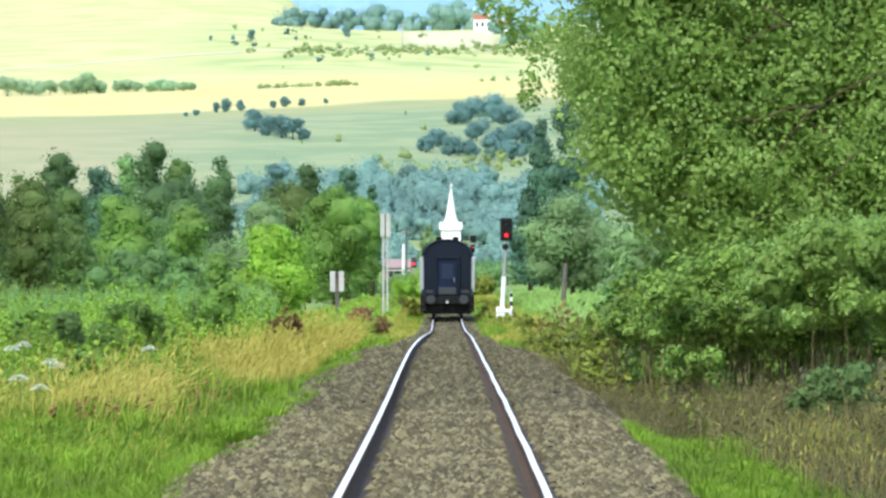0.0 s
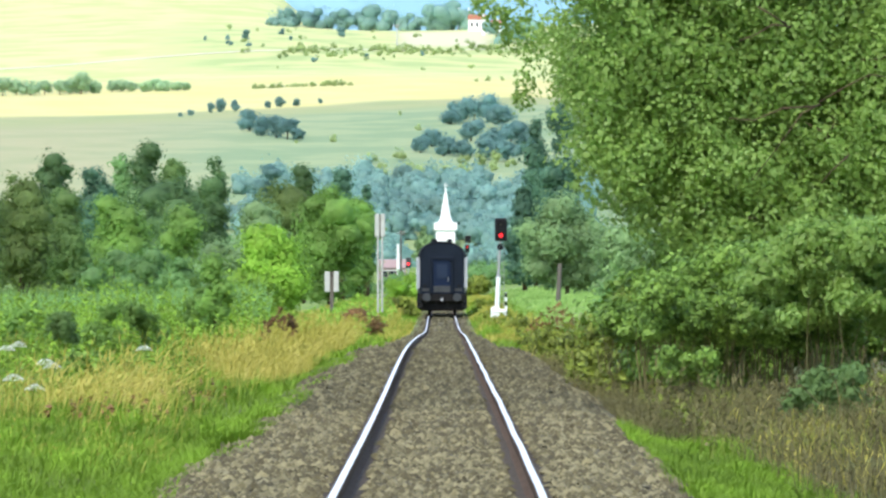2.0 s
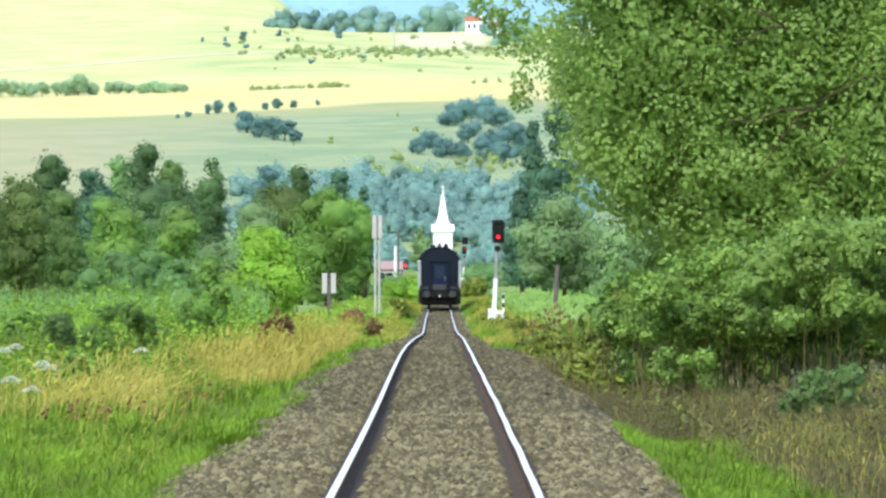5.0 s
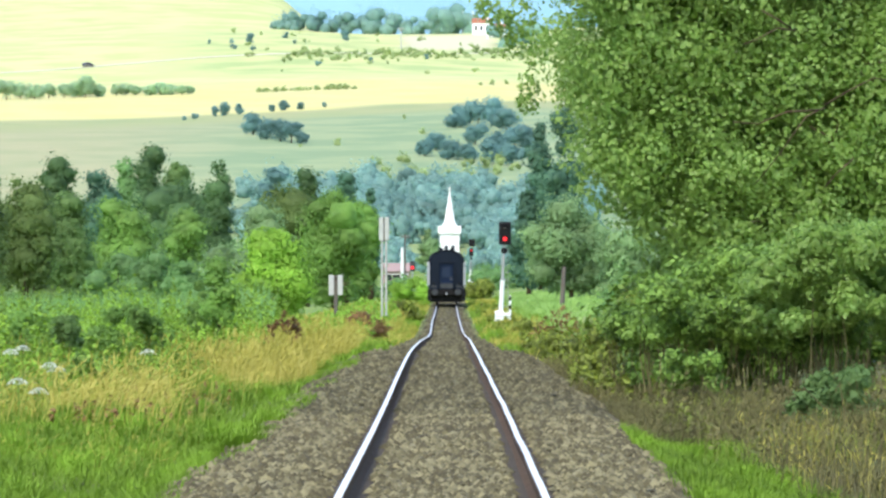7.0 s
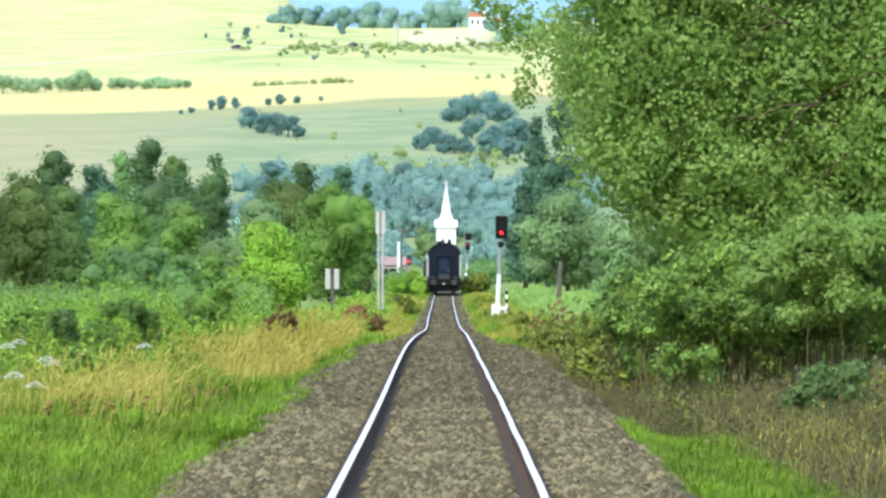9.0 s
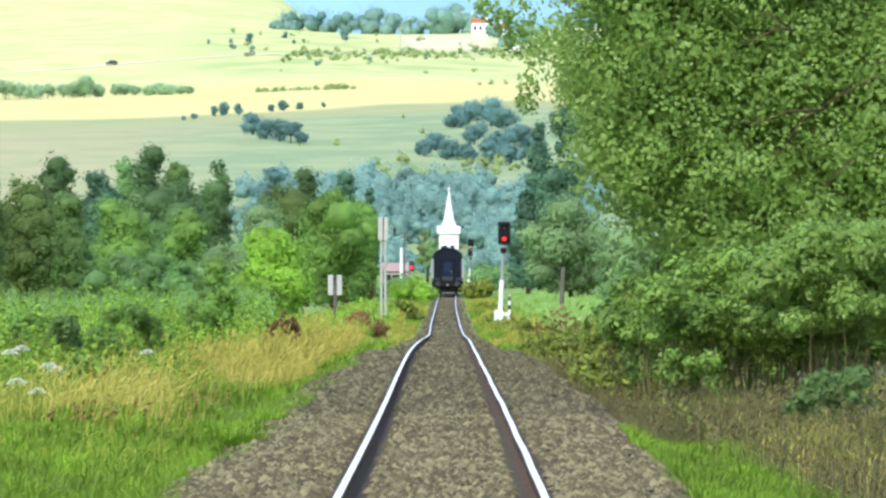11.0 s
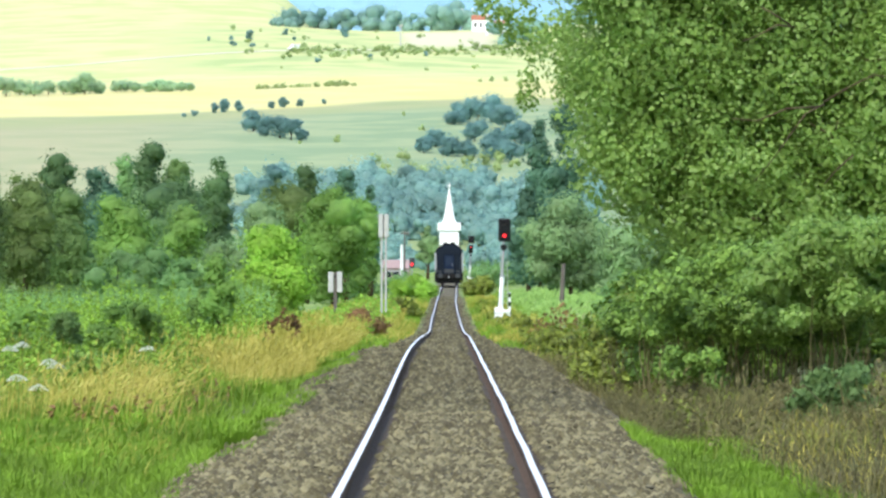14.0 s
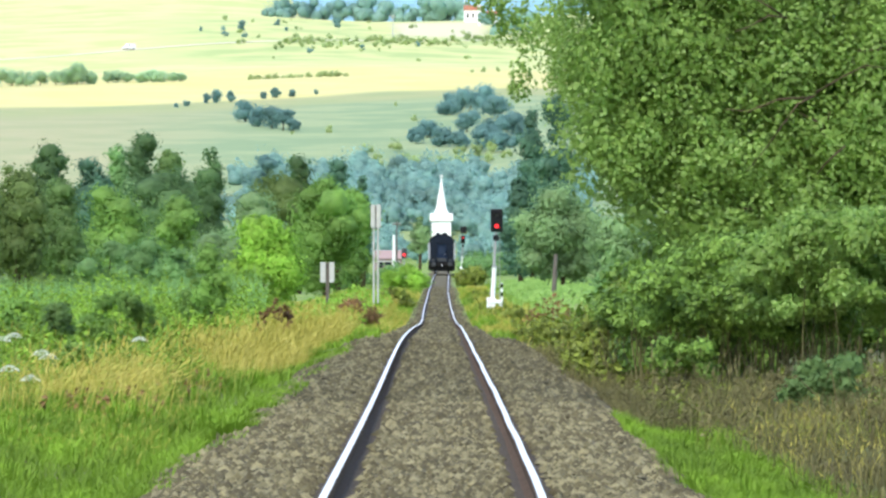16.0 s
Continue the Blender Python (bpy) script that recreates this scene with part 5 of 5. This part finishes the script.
stuff(blades("green_grass", *scatter(36000, -6.5, -2.35, 34, 62, 1.2), 0.20, 0.013, GRASS, 0.5), "soft bright green verge grass beside the ballast")
stuff(blades("green_grass", *scatter(20000, -7.5, -2.5, 60, 120, 1.1, 1.3), 0.26, 0.02, GRASS, 0.5), "green verge grass beside the ballast")
stuff(blades("green_grass", *scatter(30000, -2.75, -1.8, 38, 112, 1.1, 0.5, -0.15), 0.17, 0.014, GRASS, 0.6), "tufts of grass growing into the ballast")
stuff(blades("green_grass", *scatter(21000, 2.25, 3.65, 34, 60, 1.1), 0.19, 0.013, GRASS, 0.5), "bright green grass beside the ballast")
stuff(blades("green_grass", *scatter(2500, -1.2, 1.2, 36, 41, 1.0, 0.3)[:2], 0.05, 0.008, GRASS, 0.6), "tiny grass tufts between the rails")
stuff(blades("green_grass", *scatter(26000, -8.0, -2.9, 46, 140, 1.3), 0.30, 0.014, GRASS, 0.7), "longer green grass in the meadow")
stuff(blades("dry_grass", *scatter(30000, -7.0, -3.0, 58, 130, 1.0, 0.9, 0.1), 0.58, 0.010, STRAW, 0.35, 0.2, 0.022), "tall dry straw-coloured grass with seed heads")
stuff(blades("dry_grass", *scatter(22000, -5.8, -2.6, 100, 190, 1.0, 1.3, -0.3), 0.72, 0.016, STRAW, 0.3, 0.15, 0.03), "tall dry straw-coloured grass along the line")
stuff(blades("dry_grass", *scatter(8000, -8, -2.3, 180, 330, 1.0), 0.6, 0.03, STRAW, 0.3, 0.1, 0.05), "pale dry grass along the line")
stuff(blades("dry_grass", *scatter(5000, 2.0, 3.5, 110, 330, 1.0, 1.5), 0.30, 0.03, STRAW, 0.3, 0.1, 0.04), "pale dry grass along the line")
stuff(blades("dry_grass", *scatter(16000, 2.5, 7.5, 56, 73.5, 1.0), 0.36, 0.010, TWIG, 0.5, 0.0, 0.015), "brown withered grass under the bushes")
stuff(blades("dry_grass", *scatter(700, 3.4, 6, 38, 62, 1.0, 0.6), 0.46, 0.009, STRAW, 0.4, 0.0, 0.015), "thin yellow stalks before the bushes")
stuff(blades("dry_grass", *scatter(12000, 2.3, 4.6, 78, 140, 1.0, 0.9), 0.30, 0.014, TWIG, 0.5, 0.0, 0.02), "brown withered grass beside the ballast")
stuff(blades("dry_grass", *scatter(2600, -6.8, -3.0, 56, 92, 1.0, 0.8), 0.85, 0.010, STRAW, 0.3, 0.4, 0.024), "tall arching pale grass stalks", "grass")
stuff(blades("dry_grass", *scatter(700, -6.0, -2.7, 46, 60, 1.0, 0.7), 0.36, 0.008, STRAW, 0.4, 0.2, 0.014), "thin dry stalks in the green verge", "grass")
stuff(blades("dry_grass", *scatter(13000, -4.9, -2.7, 84, 165, 1.0, 0.7, -0.7), 0.8, 0.014, STRAW, 0.32, 0.15, 0.028), "pale dry grass waving along the line")
stuff(herbs("weeds", *scatter(1700, -9, -4.2, 66, 120, 1.0, 1.2), 0.62, 0.16, 0.042, 20, WEED), "leafy green weeds in the meadow", "weeds")
stuff(herbs("weeds", *scatter(3000, -16, -4.6, 105, 168, 1.0, 2.0, -0.6), 2.05, 0.32, 0.055, 26, WEED), "tall leafy green weeds in the meadow", "weeds")
stuff(herbs("weeds", *scatter(700, -6, -2.4, 150, 330, 1.0), 0.8, 0.3, 0.10, 12, LIME), "yellow-green weeds along the line", "weeds")
stuff(herbs("weeds", *scatter(900, 2.3, 5.5, 80, 160, 1.0, 1.0), 0.36, 0.2, 0.07, 14, OLIVE), "olive weeds beside the ballast", "weeds")
stuff(herbs("weeds", *scatter(130, 2.0, 3.3, 170, 330, 1.0), 0.3, 0.3, 0.10, 12, OLIVE), "olive weeds along the line", "weeds")
stuff(herbs("dead_weeds", *scatter(420, 3.0, 7.5, 52, 73, 1.0, 0.9), 0.5, 0.14, 0.035, 16, TWIG), "brown withered weeds under the bushes", "weeds")
stuff(blades("dry_grass", *scatter(9000, 3.3, 7.5, 36, 60, 1.0), 0.40, 0.010, TWIG, 0.45, 0.0, 0.015), "brown withered grass beyond the green verge")
stuff(herbs("weeds", *scatter(320, 3.0, 7.0, 56, 73.5, 1.0, 0.9), 0.4, 0.14, 0.04, 14, OLIVE), "olive weeds under the bushes", "weeds")
stuff(herbs("dead_weeds", *scatter(150, 2.8, 4.4, 135, 180, 1.0), 0.26, 0.22, 0.07, 14, RUST), "rust-brown withered dock plants", "weeds")
stuff(herbs("dead_weeds", *scatter(90, -4.6, -3.2, 55, 75, 1.0), 0.35, 0.1, 0.04, 12, RUST), "rust-brown dock in the grass", "weeds")
stuff(herbs("weeds", *scatter(1500, -16, -4.4, 95, 168, 1.0), 1.05, 0.25, 0.055, 24, WEED), "leafy green weeds in the meadow", "weeds")
stuff(blades("dry_grass", *scatter(11000, -14, -3.6, 85, 165, 1.0, 2.0), 1.0, 0.014, STRAW, 0.25, 0.12, 0.03), "tall pale grass stalks among the weeds")
stuff(blades("green_grass", *scatter(11000, -3.8, -1.5, 125, 420, 1.2), 0.30, 0.035, GRASS, 0.5), "grass growing up to the far rails")
stuff(blades("dry_grass", *scatter(8000, -3.4, -1.45, 140, 420, 1.2, 2.0), 0.38, 0.03, STRAW, 0.4), "dry grass growing up to the far rails")
stuff(blades("green_grass", *scatter(10000, 1.5, 3.8, 125, 420, 1.2), 0.26, 0.035, GRASS, 0.5), "grass growing up to the far rails")
stuff(blades("dry_grass", *scatter(8000, 1.45, 3.4, 140, 420, 1.2, 2.0), 0.34, 0.03, STRAW, 0.4), "dry grass growing up to the far rails")
stuff(blades("reeds", *scatter(14000, -24, -7, 165, 196, 1.0), 2.25, 0.05, REED, 0.16, 0.03), "band of pale green reeds at the meadow edge", "reeds")
stuff(blades("meadow_grass", *scatter(24000, 2.9, 10, 165, 330, 1.0), 0.22, 0.045, MEADOW, 0.5), "bright green meadow beyond the signal")


def tussocks(name, n, x0, x1, y0, y1, height, per, mat, width=0.012):
    """Mounds of soft grass whose blades fan out from the middle of each mound."""
    cx, cy = scatter(n, x0, x1, y0, y1, 1.0, 0.8, -0.6)
    i = np.repeat(np.arange(len(cx)), per)
    a, r = rng.uniform(0, 2 * np.pi, len(i)), np.sqrt(rng.uniform(0, 1, len(i)))
    size = (rng.uniform(0.6, 1.3, len(cx)))[i]
    ox, oy = np.cos(a) * r, np.sin(a) * r
    x, y = cx[i] + ox * 0.34 * size, cy[i] + oy * 0.5 * size
    h = height * size * (1.1 - 0.55 * r) * rng.uniform(0.7, 1.15, len(i))
    base = np.stack([x, y, gz(x, y) - 0.02], 1)
    side = np.stack([np.cos(a + 1.57), np.sin(a + 1.57) * 0.5, np.zeros(len(i))], 1) * (width * rng.uniform(0.7, 1.3, len(i)))[:, None] / 2
    out = np.stack([ox + rng.normal(0.1, 0.25, len(i)), oy + rng.normal(0, 0.25, len(i)), np.zeros(len(i))], 1)
    up = np.array([0, 0, 1.0])
    mid = base + out * (h * 0.3)[:, None] + up * (h * 0.75)[:, None]
    tip = base + out * (h * 1.0)[:, None] + up * (h * 0.85)[:, None]
    v = np.stack([base - side, base + side, mid + side * 0.8, mid - side * 0.8, tip], 1).reshape(-1, 3)
    k = 5 * np.arange(len(i))[:, None]
    t = np.concatenate([k + [0, 1, 2], k + [0, 2, 3], k + [3, 2, 4]], 1).reshape(-1, 3)
    return new(name, tri_mesh(name, v, t, mat))


stuff(tussocks("green_grass", 260, -5.2, -2.1, 38, 66, 0.32, 230, GRASS), "lush mounds of soft green grass beside the ballast")
stuff(tussocks("green_grass", 160, -6.5, -2.6, 64, 110, 0.45, 110, GRASS, 0.016), "mounds of green grass among the dry stalks")
stuff(blades("dry_grass", *scatter(1100, 3.0, 7.4, 54, 73.5, 1.0, 0.5), 0.8, 0.010, TWIG, 0.3, 0.05, 0.02), "tall brown dead stalks before the bushes")
stuff(blades("green_grass", *scatter(2600, 2.9, 7.2, 50, 73.5, 1.0, 0.6), 0.4, 0.013, OLIVE, 0.5), "olive shoots of grass among the dead stalks")
stuff(tussocks("green_grass", 120, 2.4, 3.7, 36, 55, 0.24, 130, GRASS), "lush mounds of soft green grass before the bushes")


def umbel(x, y, top):
    z = float(gz(x, y))
    h = top - z
    u = thing("umbel_flower", pose(x, y, z), "white umbel flower on a tall green stem", "flower", "white umbel flowers")
    part("stem", tube([(0, 0, -0.05), (0.02, 0, h * 0.6), (0, 0, h)], [0.012, 0.009, 0.006], 6), WEED, u, "green stem")
    n = 260
    a, r = rng.uniform(0, 2 * np.pi, n), 0.13 * np.sqrt(rng.uniform(0, 1, n))
    pos = np.stack([np.cos(a) * r, np.sin(a) * r, h + 0.04 - r * r * 4.5], 1)
    under(new("flower_head", leaf_mesh("flower_head", pos, np.tile([0, 0, 1.0], (n, 1)) + rng.normal(0, 0.3, (n, 3)), 0.02, UMBEL, 1.0)), u, "white flower head")


for x, y, top in ((-6.06, 70, 0.61), (-6.41, 72, 0.53), (-5.16, 64, 0.46), (-5.05, 58, 0.37), (-4.97, 60, 0.21), (-4.48, 74, 0.5), (-5.07, 64, 0.41)):
    umbel(x, y, top)


# ---- what moves ----
def drive(vehicle, x_then, then, speed):
    rows = []
    for t in range(17):
        x = min(140.0, max(-410.0, x_then + speed * (t - then)))
        y = road_y(x)
        turn = math.degrees(math.atan2(road_y(x + 1) - y, 1.0)) + (180 if speed < 0 else 0)
        rows.append((t, pose(x, y, float(gz(x, y)) + 0.14, 0, 0, turn)))
    walk(vehicle, rows)


# the train gathers speed as it draws away
RUN_T = (0, 1, 2, 3, 4, 5, 6, 7, 8, 10, 12, 14, 16)
RUN_Y = (257, 265, 276.5, 292, 309.5, 328, 347, 366, 385, 420.5, 455, 487, 518)


def motions():
    rows = []
    for t in range(17):
        y = float(np.interp(t, RUN_T, RUN_Y))
        z0, z1 = float(line_z(y + 3.2)), float(line_z(y + 22.8))
        pitch = math.degrees(math.atan2(z1 - z0, 19.6))
        x0, x1 = float(line_x(y + 3.2)), float(line_x(y + 22.8))
        yaw = -math.degrees(math.atan2(x1 - x0, 19.6))
        rows.append((t, pose(x0 - 3.2 * (x1 - x0) / 19.6, y, z0 - 3.2 * (z1 - z0) / 19.6, pitch, 0, yaw)))
    walk(train, rows)
    drive(dark_car, -139.0, 6.3, 24.8)
    drive(grey_car, -126.0, 11.3, -40.5)
    drive(silver_car, -90.0, 11.5, -42.5)
    drive(white_van, -56.5, 14.1, -26.0)


motions()
